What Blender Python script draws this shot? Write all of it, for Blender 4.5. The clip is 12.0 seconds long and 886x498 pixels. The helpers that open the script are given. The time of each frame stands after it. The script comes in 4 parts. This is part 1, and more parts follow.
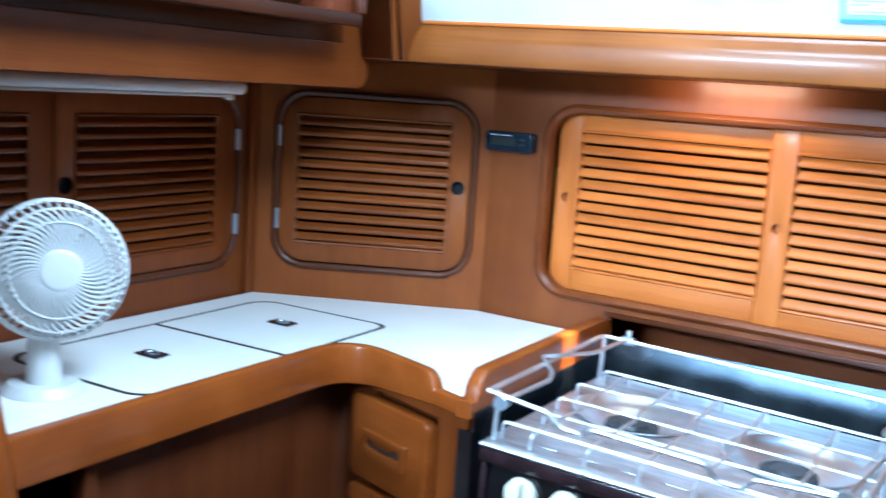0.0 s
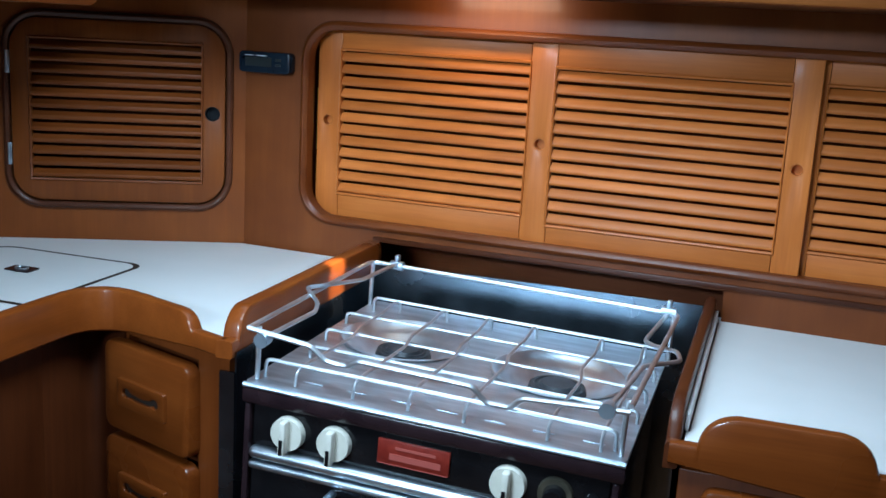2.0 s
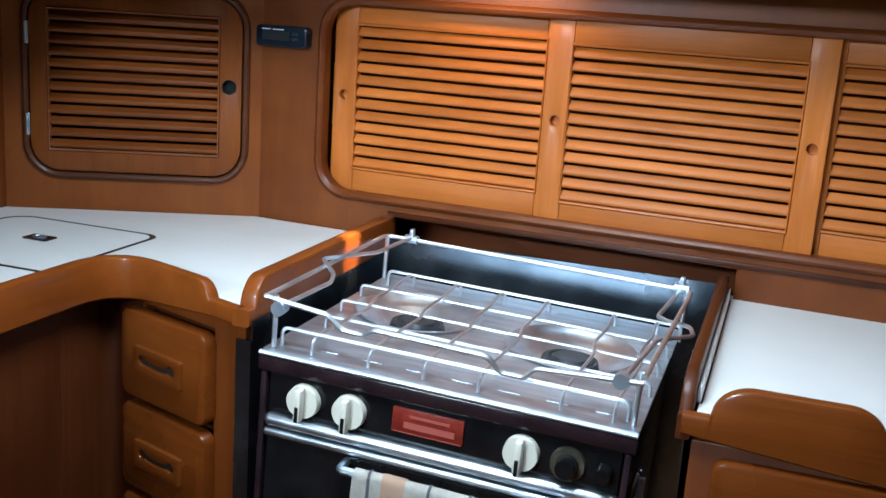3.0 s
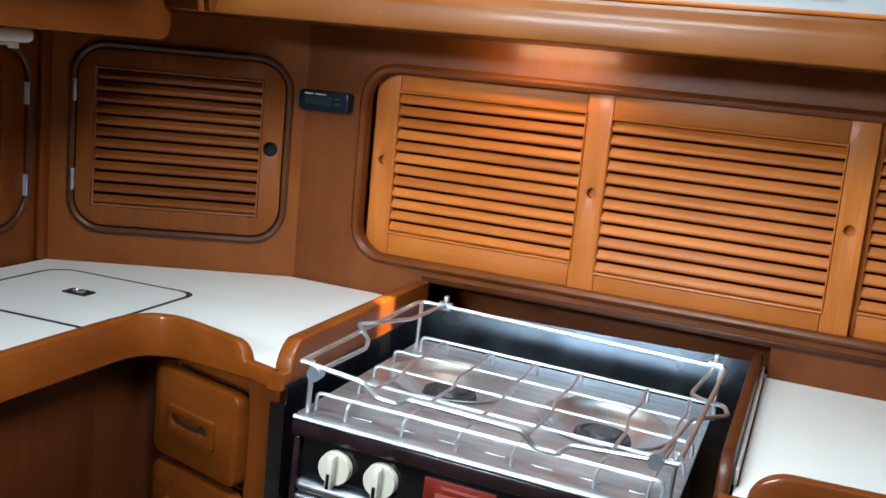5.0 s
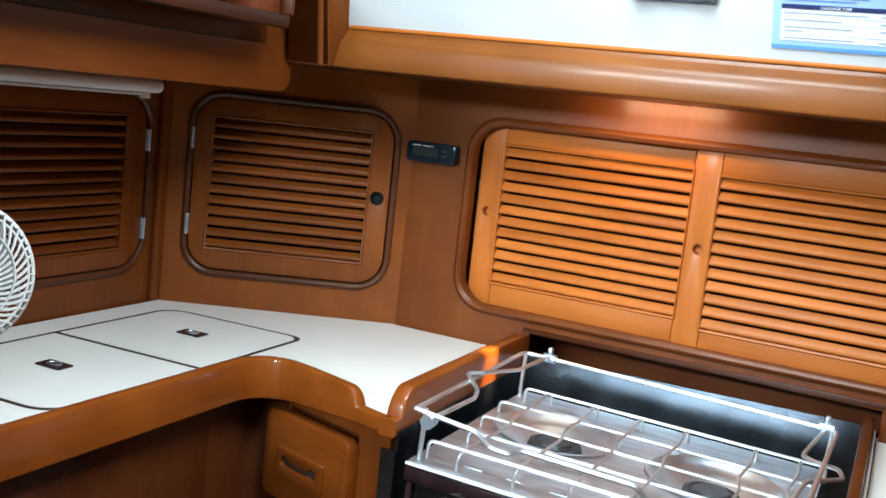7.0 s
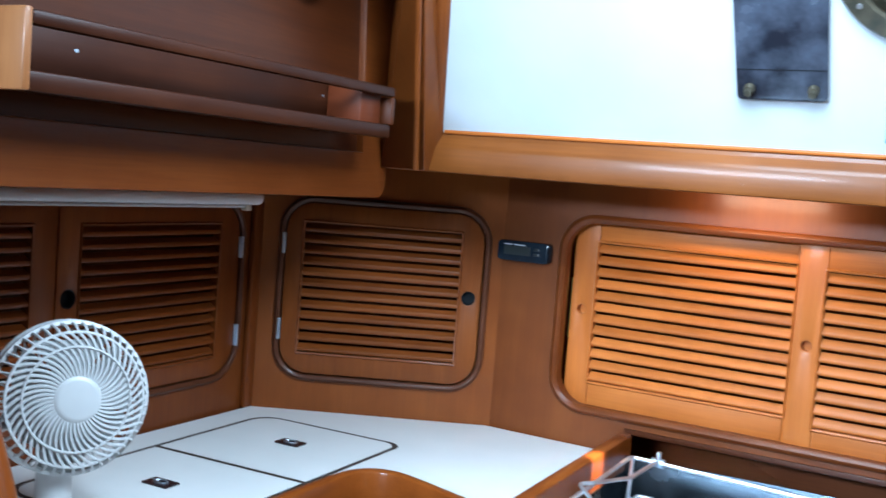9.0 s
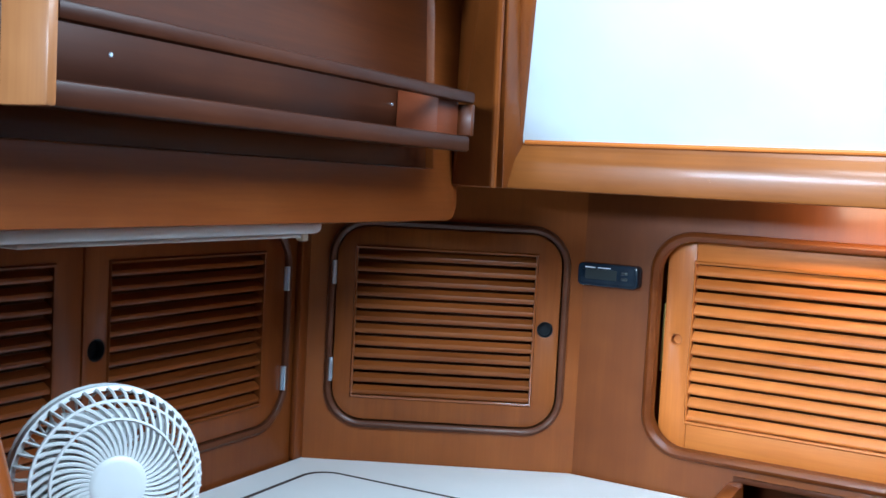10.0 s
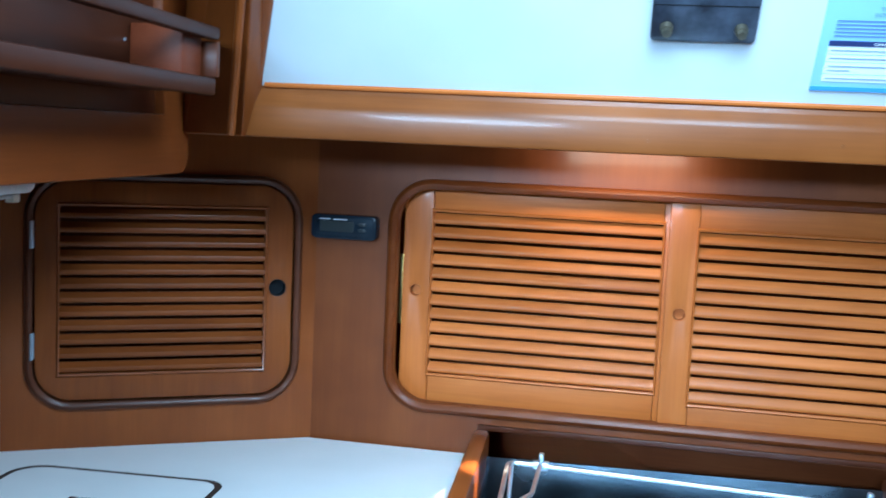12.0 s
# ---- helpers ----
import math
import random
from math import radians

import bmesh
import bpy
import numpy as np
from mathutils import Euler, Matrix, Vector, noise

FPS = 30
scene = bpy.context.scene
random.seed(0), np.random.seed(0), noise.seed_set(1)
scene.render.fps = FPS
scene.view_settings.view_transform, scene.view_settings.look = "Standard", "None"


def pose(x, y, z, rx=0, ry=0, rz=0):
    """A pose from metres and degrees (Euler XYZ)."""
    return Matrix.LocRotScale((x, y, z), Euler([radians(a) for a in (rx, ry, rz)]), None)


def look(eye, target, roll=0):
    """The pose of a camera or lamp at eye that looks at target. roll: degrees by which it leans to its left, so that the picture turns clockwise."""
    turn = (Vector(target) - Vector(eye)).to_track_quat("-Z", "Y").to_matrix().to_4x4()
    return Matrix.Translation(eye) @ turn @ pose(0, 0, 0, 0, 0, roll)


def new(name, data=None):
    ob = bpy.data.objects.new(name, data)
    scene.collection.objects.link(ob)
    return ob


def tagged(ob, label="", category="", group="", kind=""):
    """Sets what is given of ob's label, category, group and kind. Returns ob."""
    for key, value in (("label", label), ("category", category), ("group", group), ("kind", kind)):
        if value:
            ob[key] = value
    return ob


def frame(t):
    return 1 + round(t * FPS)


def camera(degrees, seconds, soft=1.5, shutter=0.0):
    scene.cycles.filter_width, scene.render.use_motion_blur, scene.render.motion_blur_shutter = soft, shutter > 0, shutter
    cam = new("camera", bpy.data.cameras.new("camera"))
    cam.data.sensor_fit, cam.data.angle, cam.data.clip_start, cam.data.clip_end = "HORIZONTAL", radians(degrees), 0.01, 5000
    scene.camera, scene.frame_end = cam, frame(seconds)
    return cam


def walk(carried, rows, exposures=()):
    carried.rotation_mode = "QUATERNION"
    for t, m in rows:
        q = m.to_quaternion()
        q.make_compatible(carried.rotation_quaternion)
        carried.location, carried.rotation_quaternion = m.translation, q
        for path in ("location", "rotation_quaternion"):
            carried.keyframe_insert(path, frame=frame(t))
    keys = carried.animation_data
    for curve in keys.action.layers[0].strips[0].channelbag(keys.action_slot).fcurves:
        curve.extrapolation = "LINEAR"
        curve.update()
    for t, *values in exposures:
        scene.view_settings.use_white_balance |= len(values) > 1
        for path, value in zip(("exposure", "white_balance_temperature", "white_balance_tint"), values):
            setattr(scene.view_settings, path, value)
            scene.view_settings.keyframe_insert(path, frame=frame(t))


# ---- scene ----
cam = camera(46.4, 12.0, shutter=0.4)
PATH = [
    (0, (-0.053, -0.133, 1.413), (-1.039, 1.578, 1.095), 3.9),
    (0.1, (-0.052, -0.127, 1.404), (-0.979, 1.618, 1.087), 3.9),
    (0.2, (-0.049, -0.112, 1.405), (-0.92, 1.656, 1.055), 2.6),
    (0.3, (-0.05, -0.105, 1.409), (-0.884, 1.674, 1.029), 2.4),
    (0.5, (-0.058, -0.104, 1.416), (-0.845, 1.691, 1.016), 2.3),
    (1, (-0.069, -0.108, 1.413), (-0.865, 1.682, 1.012), 3.0),
    (1.5, (-0.063, -0.077, 1.408), (-0.782, 1.747, 1.011), 3.3),
    (2, (-0.05, -0.041, 1.399), (-0.644, 1.819, 0.968), 3.2),
    (2.5, (-0.046, -0.047, 1.397), (-0.64, 1.82, 0.994), 2.7),
    (3, (-0.056, -0.059, 1.382), (-0.66, 1.791, 0.922), 3.9),
    (3.2, (-0.057, -0.057, 1.382), (-0.66, 1.793, 0.922), 4.0),
    (4.8, (-0.077, -0.069, 1.393), (-0.739, 1.781, 1.023), 5.7),
    (5, (-0.075, -0.072, 1.404), (-0.737, 1.78, 1.045), 5.5),
    (5.5, (-0.076, -0.1, 1.405), (-0.799, 1.736, 1.083), 5.0),
    (6, (-0.081, -0.119, 1.408), (-0.864, 1.698, 1.112), 5.2),
    (6.5, (-0.114, -0.124, 1.407), (-0.921, 1.681, 1.111), 5.8),
    (7, (-0.125, -0.118, 1.406), (-0.929, 1.691, 1.125), 6.3),
    (7.2, (-0.126, -0.114, 1.407), (-0.933, 1.697, 1.143), 6.1),
    (8.8, (-0.184, -0.139, 1.452), (-1.075, 1.645, 1.307), 4.4),
    (9, (-0.224, -0.134, 1.445), (-1.131, 1.643, 1.3), 4.5),
    (9.5, (-0.344, -0.06, 1.455), (-1.289, 1.699, 1.344), 1.5),
    (10, (-0.451, 0.04, 1.455), (-1.37, 1.811, 1.322), 3.0),
    (10.5, (-0.571, 0.059, 1.442), (-1.166, 1.962, 1.29), 2.2),
    (11, (-0.649, 0.059, 1.457), (-0.949, 2.028, 1.268), 1.1),
    (11.5, (-0.655, 0.088, 1.466), (-0.816, 2.072, 1.272), 0.0),
    (12, (-0.638, 0.11, 1.457), (-0.904, 2.08, 1.244), 2.6),
]
EXPOSURES = [
    (0, -0.02, 5100, 2), (0.4, -0.48, 5050, -2), (1.2, -1.06, 5100, -3), (2, -1.0, 5400, 3), (3.2, -0.74, 6150, 8), (5, -0.76, 6750, 8),
    (7.2, -0.5, 6850, 8), (8.8, -0.45, 5600, 6), (9.5, -0.36, 5450, 6), (10.5, -0.16, 5500, 4), (11, -0.27, 5100, 4), (11.5, -0.48, 4850, 2), (12, -0.66, 4800, -2),
]
walk(cam, [(t, look(eye, target, roll)) for t, eye, target, roll in PATH], EXPOSURES)

# ---- world, light ----
world = bpy.data.worlds.new("world")
scene.world = world
world.use_nodes = True
_wn = world.node_tree.nodes
_sky = _wn.new("ShaderNodeTexSky")
_sky.sky_type, _sky.sun_disc = "NISHITA", False
_sky.sun_elevation, _sky.sun_rotation = radians(50), radians(20)
world.node_tree.links.new(_sky.outputs[0], _wn["Background"].inputs[0])
_wn["Background"].inputs[1].default_value = 0.12


def area(name, eye, target, sx, sy, watts, colour, spread=180):
    d = bpy.data.lights.new(name, "AREA")
    d.shape, d.size, d.size_y, d.energy, d.color = "RECTANGLE", sx, sy, watts, colour
    d.spread = radians(spread)
    ob = new(name, d)
    ob.matrix_world = look(eye, target)
    return ob


# daylight of the unseen deck hatch, companionway and saloon side; the warm strip under the deck shelf
area("hatch_daylight", (-0.48, 0.84, 1.93), (-0.48, 1.15, 0.0), 0.5, 0.5, 41.0, (0.78, 0.91, 1.0))
area("companionway_daylight", (-1.15, -1.25, 1.84), (-0.74, 1.8, 1.14), 0.8, 0.18, 11.5, (0.76, 0.90, 1.0), 55)
# weak fill added from the saloon side; no window is built there
area("saloon_fill", (1.36, 0.45, 1.60), (-0.4, 1.4, 1.1), 0.6, 0.25, 1.5, (0.8, 0.92, 1.0))
area("shelf_lamp_light", (-0.58, 1.735, 1.440), (-0.58, 1.83, 1.375), 0.20, 0.03, 1.25, (1.0, 0.74, 0.48))
# added spot lamp that puts the sunlit fleck on the side fiddle
beam = bpy.data.lights.new("fiddle_sun_spot", "SPOT")
beam.energy, beam.color, beam.spot_size, beam.spot_blend, beam.shadow_soft_size = 230.0, (1.0, 0.72, 0.45), radians(7.5), 0.35, 0.012
new("fiddle_sun_spot", beam).matrix_world = look((-0.56, 1.66, 1.435), (-0.785, 1.615, 0.925))


# ---- materials ----
def mat(name, colour, rough=0.5, metal=0.0, coat=0.0):
    m = bpy.data.materials.new(name)
    m.use_nodes = True
    b = m.node_tree.nodes["Principled BSDF"]
    b.inputs["Base Color"].default_value = (*colour, 1)
    b.inputs["Roughness"].default_value = rough
    b.inputs["Metallic"].default_value = metal
    b.inputs["Coat Weight"].default_value = coat
    b.inputs["Coat Roughness"].default_value = 0.12
    return m


def speckled(m, dark, light, scale, rough=None, bump=0.0, stretch=(1, 1, 1), detail=6.0, lo=0.3, hi=0.7):
    """Colour between dark and light by a noise, with roughness and relief by the same."""
    t = m.node_tree
    n, lk, b = t.nodes, t.links.new, t.nodes["Principled BSDF"]
    co, mp, tx, rp = n.new("ShaderNodeTexCoord"), n.new("ShaderNodeMapping"), n.new("ShaderNodeTexNoise"), n.new("ShaderNodeValToRGB")
    mp.inputs["Scale"].default_value = stretch
    tx.inputs["Scale"].default_value, tx.inputs["Detail"].default_value = scale, detail
    lk(co.outputs["Object"], mp.inputs[0])
    lk(mp.outputs[0], tx.inputs["Vector"])
    lk(tx.outputs["Fac"], rp.inputs[0])
    rp.color_ramp.elements[0].position, rp.color_ramp.elements[1].position = lo, hi
    rp.color_ramp.elements[0].color, rp.color_ramp.elements[1].color = (*dark, 1), (*light, 1)
    lk(rp.outputs[0], b.inputs["Base Color"])
    if rough:
        mr = n.new("ShaderNodeMapRange")
        mr.inputs["To Min"].default_value, mr.inputs["To Max"].default_value = rough
        lk(tx.outputs["Fac"], mr.inputs[0])
        lk(mr.outputs[0], b.inputs["Roughness"])
    if bump:
        bp = n.new("ShaderNodeBump")
        bp.inputs["Strength"].default_value, bp.inputs["Distance"].default_value = bump, 0.002
        lk(tx.outputs["Fac"], bp.inputs["Height"])
        lk(bp.outputs[0], b.inputs["Normal"])
    return m


def wood(name, dark, mid, light, axis, rough=0.36, coat=0.06, sheen=0.26, blotch=0.46, knots=False):
    """Varnished timber with its grain along one axis of the object."""
    dark, mid, light = ((r * 1.04, g * 1.06, b * 1.12) for r, g, b in (dark, mid, light))
    m = mat(name, mid, rough, 0, coat)
    m.node_tree.nodes["Principled BSDF"].inputs["Specular IOR Level"].default_value = sheen
    t = m.node_tree
    n, lk, b = t.nodes, t.links.new, t.nodes["Principled BSDF"]
    co, inf = n.new("ShaderNodeTexCoord"), n.new("ShaderNodeObjectInfo")
    off = n.new("ShaderNodeVectorMath")
    off.operation = "MULTIPLY_ADD"
    off.inputs[1].default_value = (7.3, 5.1, 3.7)
    lk(inf.outputs["Random"], off.inputs[0])
    lk(co.outputs["Object"], off.inputs[2])
    k = [1.0, 1.0, 1.0]
    k["xyz".index(axis)] = 0.045
    mp = n.new("ShaderNodeMapping")
    mp.inputs["Scale"].default_value = k
    lk(off.outputs[0], mp.inputs[0])
    fine, broad, cloud = (n.new("ShaderNodeTexNoise") for _ in range(3))
    fine.inputs["Scale"].default_value, fine.inputs["Detail"].default_value = 260, 8
    broad.inputs["Scale"].default_value, broad.inputs["Detail"].default_value, broad.inputs["Distortion"].default_value = 34, 4, 0.6
    cloud.inputs["Scale"].default_value, cloud.inputs["Detail"].default_value = 5, 3
    lk(mp.outputs[0], fine.inputs["Vector"])
    lk(mp.outputs[0], broad.inputs["Vector"])
    lk(off.outputs[0], cloud.inputs["Vector"])
    mix = n.new("ShaderNodeMix")
    mix.inputs[0].default_value = 0.42
    lk(broad.outputs["Fac"], mix.inputs[2])
    lk(fine.outputs["Fac"], mix.inputs[3])
    mix2 = n.new("ShaderNodeMix")
    mix2.inputs[0].default_value = blotch
    lk(mix.outputs[0], mix2.inputs[2])
    lk(cloud.outputs["Fac"], mix2.inputs[3])
    rp = n.new("ShaderNodeValToRGB")
    e = rp.color_ramp.elements
    e[0].position, e[1].position = 0.28, 0.72
    e[0].color, e[1].color = (*dark, 1), (*light, 1)
    e.new(0.5).color = (*mid, 1)
    lk(mix2.outputs[0], rp.inputs[0])
    hs = n.new("ShaderNodeHueSaturation")
    mr = n.new("ShaderNodeMapRange")
    mr.inputs["To Min"].default_value, mr.inputs["To Max"].default_value = 0.88, 1.12
    lk(inf.outputs["Random"], mr.inputs[0])
    lk(mr.outputs[0], hs.inputs["Value"])
    tone = rp.outputs[0]
    if knots:
        squash, cell, near, dim = n.new("ShaderNodeMapping"), n.new("ShaderNodeTexVoronoi"), n.new("ShaderNodeMapRange"), n.new("ShaderNodeMix")
        squash.inputs["Scale"].default_value = [0.5 if q < 1 else 1.0 for q in k]
        cell.inputs["Scale"].default_value = 6.5
        near.inputs["From Min"].default_value, near.inputs["From Max"].default_value = 0.015, 0.060
        near.inputs["To Min"].default_value, near.inputs["To Max"].default_value = 0.75, 0.0
        dim.data_type = "RGBA"
        dim.inputs[7].default_value = (dark[0] * 0.35, dark[1] * 0.3, dark[2] * 0.3, 1)
        lk(off.outputs[0], squash.inputs[0])
        lk(squash.outputs[0], cell.inputs["Vector"])
        lk(cell.outputs["Distance"], near.inputs[0])
        lk(near.outputs[0], dim.inputs[0])
        lk(rp.outputs[0], dim.inputs[6])
        tone = dim.outputs[2]
    lk(tone, hs.inputs["Color"])
    lk(hs.outputs[0], b.inputs["Base Color"])
    bp = n.new("ShaderNodeBump")
    bp.inputs["Strength"].default_value, bp.inputs["Distance"].default_value = 0.12, 0.001
    lk(mix.outputs[0], bp.inputs["Height"])
    lk(bp.outputs[0], b.inputs["Normal"])
    r2 = n.new("ShaderNodeMapRange")
    r2.inputs["To Min"].default_value, r2.inputs["To Max"].default_value = rough - 0.08, rough + 0.14
    lk(cloud.outputs["Fac"], r2.inputs[0])
    lk(r2.outputs[0], b.inputs["Roughness"])
    return m


TEAK = ((0.085, 0.0180, 0.0028), (0.135, 0.0310, 0.0045), (0.19, 0.0500, 0.0080))
GOLD = ((0.30, 0.077, 0.0115), (0.44, 0.124, 0.0195), (0.57, 0.176, 0.032))
HONEY = ((0.095, 0.020, 0.0028), (0.172, 0.040, 0.0052), (0.25, 0.066, 0.0092))
BEAM = ((0.092, 0.026, 0.0040), (0.152, 0.044, 0.0066), (0.22, 0.068, 0.0110))
PLY = ((0.105, 0.024, 0.0038), (0.168, 0.041, 0.0063), (0.235, 0.063, 0.0100))
# dark mahogany, deepened further to carry the shade under the worktop
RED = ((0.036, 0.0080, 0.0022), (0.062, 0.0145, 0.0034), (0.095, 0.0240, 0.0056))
beam_wood = wood("golden_beam_teak", *BEAM, "x", 0.34, 0.10, blotch=0.62, knots=True)
panel_teak = wood("panel_teak", (0.13, 0.030, 0.0045), (0.20, 0.051, 0.0075), (0.27, 0.076, 0.0120), "z", 0.36, 0.10, blotch=0.66)
# rack timber with the shade it stands in put into its colour
rack_wood = wood("rack_shade_mahogany", (0.017, 0.0045, 0.0019), (0.033, 0.0088, 0.0034), (0.056, 0.0156, 0.0056), "x", 0.38, 0.0, 0.12, 0.6)
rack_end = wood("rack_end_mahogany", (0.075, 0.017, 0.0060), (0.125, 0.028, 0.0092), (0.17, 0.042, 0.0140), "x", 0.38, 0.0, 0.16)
burner_iron = speckled(mat("burner_iron", (0.05, 0.055, 0.06), 0.4, 0.3), (0.018, 0.020, 0.023), (0.06, 0.066, 0.075), 50, (0.35, 0.55), 0.1)
ply = wood("mahogany_ply", *PLY, "z", 0.40, 0.06, blotch=0.72)
# pale teak with the sun patch on the rack's end put into its colour
sunlit_end = wood("sunlit_end_teak", (0.19, 0.065, 0.018), (0.33, 0.135, 0.045), (0.46, 0.22, 0.09), "z", 0.4, 0.1, blotch=0.7)
bowl_steel = speckled(mat("pressed_steel", (0.7, 0.72, 0.75), 0.3, 1.0), (0.60, 0.68, 0.76), (0.82, 0.89, 0.96), 25, (0.30, 0.46), 0.05)
brass = mat("brass", (0.75, 0.55, 0.18), 0.35, 1.0)
honey = {a: wood("polished_teak_" + a, *HONEY, a, 0.28, 0.5, blotch=0.66, knots=True) for a in "xyz"}
drawer_teak = {a: wood("polished_drawer_teak_" + a, (0.085, 0.018, 0.0027), (0.145, 0.034, 0.0046), (0.205, 0.054, 0.0082), a, 0.26, 0.5) for a in "xyz"}
teak = {a: wood("varnished_teak_" + a, *TEAK, a) for a in "xyz"}
corner_teak = {a: wood("corner_door_teak_" + a, (0.115, 0.027, 0.0041), (0.180, 0.046, 0.0068), (0.25, 0.071, 0.0112), a, 0.36, 0.08) for a in "xyz"}
gold = {a: wood("light_teak_" + a, *GOLD, a, 0.40, 0.04, 0.22) for a in "xyz"}
red = {a: wood("dark_shade_mahogany_" + a, *RED, a) for a in "xyz"}
moulding_wood = wood("moulding_mahogany", (0.048, 0.015, 0.007), (0.082, 0.026, 0.011), (0.125, 0.041, 0.018), "x", 0.34, 0.1, 0.2)
laminate = speckled(mat("white_laminate", (0.8, 0.8, 0.78), 0.35), (0.75, 0.76, 0.74), (0.80, 0.80, 0.78), 9, (0.30, 0.40))
white_vinyl = speckled(mat("white_panel", (0.8, 0.82, 0.84), 0.5), (0.58, 0.64, 0.68), (0.64, 0.69, 0.73), 6, (0.4, 0.6), 0.03)
white_plastic = speckled(mat("white_plastic", (0.8, 0.8, 0.78), 0.35), (0.52, 0.53, 0.53), (0.60, 0.61, 0.61), 12, (0.32, 0.46))
cream_plastic = speckled(mat("cream_plastic", (0.72, 0.70, 0.60), 0.35), (0.68, 0.66, 0.56), (0.75, 0.73, 0.64), 40, (0.28, 0.42))
steel = speckled(mat("stainless_steel", (0.62, 0.62, 0.62), 0.35, 1.0), (0.46, 0.55, 0.64), (0.68, 0.79, 0.90), 14, (0.32, 0.56), 0.05, (1, 6, 1))
wire_steel = speckled(mat("polished_wire", (0.72, 0.72, 0.72), 0.2, 1.0), (0.66, 0.70, 0.74), (0.86, 0.89, 0.92), 30, (0.36, 0.52))
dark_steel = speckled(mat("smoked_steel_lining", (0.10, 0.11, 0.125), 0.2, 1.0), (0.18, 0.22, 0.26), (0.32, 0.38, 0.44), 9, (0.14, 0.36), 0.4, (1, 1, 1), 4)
hob_steel = speckled(mat("worn_hob_steel", (0.5, 0.55, 0.6), 0.35, 0.9), (0.40, 0.46, 0.52), (0.68, 0.75, 0.82), 11, (0.30, 0.52), 0.06, (1, 5, 1))
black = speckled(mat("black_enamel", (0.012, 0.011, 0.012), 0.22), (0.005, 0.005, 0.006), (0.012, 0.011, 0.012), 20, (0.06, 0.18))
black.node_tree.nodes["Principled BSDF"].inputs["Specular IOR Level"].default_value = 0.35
brown_enamel = speckled(mat("brown_black_enamel", (0.03, 0.018, 0.02), 0.3), (0.012, 0.007, 0.009), (0.028, 0.015, 0.018), 16, (0.12, 0.28))
rubber = mat("black_plastic", (0.007, 0.008, 0.010), 0.5)
rubber.node_tree.nodes["Principled BSDF"].inputs["Specular IOR Level"].default_value = 0.2
seam = mat("dark_gasket", (0.03, 0.018, 0.012), 0.7)
bronze = speckled(mat("weathered_bronze", (0.2, 0.17, 0.12), 0.45, 0.8), (0.07, 0.07, 0.055), (0.19, 0.165, 0.115), 40, (0.3, 0.6), 0.2)
badge_red = speckled(mat("red_badge", (0.42, 0.05, 0.03), 0.35), (0.17, 0.014, 0.008), (0.25, 0.028, 0.016), 60)
pink = mat("badge_print", (0.40, 0.085, 0.065), 0.5)
meter_blue = speckled(mat("blue_black_plastic", (0.01, 0.018, 0.03), 0.18), (0.006, 0.012, 0.022), (0.014, 0.026, 0.042), 30, (0.12, 0.26))
black_plate = speckled(mat("scuffed_black_acrylic", (0.03, 0.035, 0.05), 0.16), (0.012, 0.014, 0.022), (0.10, 0.12, 0.17), 14, (0.08, 0.4), 0.05, (1, 1, 1), 7, 0.4, 0.78)
paper_blue = mat("pale_blue_print", (0.34, 0.55, 0.86), 0.5)
paper_white = mat("white_print", (0.80, 0.84, 0.9), 0.5)
band_blue = mat("blue_edge_print", (0.12, 0.34, 0.82), 0.5)
print_grey = mat("grey_blue_print", (0.34, 0.42, 0.58), 0.5)
navy = mat("navy_print", (0.02, 0.03, 0.12), 0.5)
text_blue = mat("blue_text", (0.16, 0.25, 0.55), 0.5)
lcd = mat("grey_display", (0.022, 0.028, 0.028), 0.3)
cloth = speckled(mat("white_cotton", (0.72, 0.69, 0.62), 0.9), (0.66, 0.62, 0.55), (0.78, 0.75, 0.69), 90, None, 0.5)
cloth_stripe = mat("grey_stripe", (0.18, 0.19, 0.21), 0.9)
cloth_peach = mat("peach_stripe", (0.72, 0.5, 0.36), 0.9)
glass = mat("window_glass", (0.95, 0.97, 0.97), 0.02)
glass.node_tree.nodes["Principled BSDF"].inputs["Transmission Weight"].default_value = 1.0
headliner = speckled(mat("cream_headliner", (0.75, 0.74, 0.7), 0.8), (0.7, 0.69, 0.65), (0.78, 0.77, 0.73), 30, None, 0.2)
sole = wood("teak_sole", (0.12, 0.05, 0.02), (0.19, 0.08, 0.03), (0.25, 0.11, 0.045), "y", 0.4, 0.1)


# ---- mesh tools ----
def finish(bm, name, material):
    bmesh.ops.recalc_face_normals(bm, faces=bm.faces[:])
    me = bpy.data.meshes.new(name)
    bm.to_mesh(me)
    bm.free()
    me.materials.append(material)
    return me


def smooth(me, limit=40):
    me.shade_smooth()
    me.set_sharp_from_angle(angle=radians(limit))
    return me


def part(name, bm, material, parent=None, label="", m=None):
    me = smooth(finish(bm, name, material))
    ob = new(name, me)
    if parent is not None:
        ob.parent = parent
    if m is not None:
        ob.matrix_basis = m
    if label:
        ob["label"] = label
    return ob


def share(name, me, parent, m, label=""):
    ob = new(name, me)
    ob.parent = parent
    ob.matrix_basis = m
    if label:
        ob["label"] = label
    return ob


def thing(name, m, label, category, group="", kind=""):
    ob = new(name)
    ob.empty_display_size = 0.05
    ob.matrix_basis = m
    return tagged(ob, label, category, group, kind)


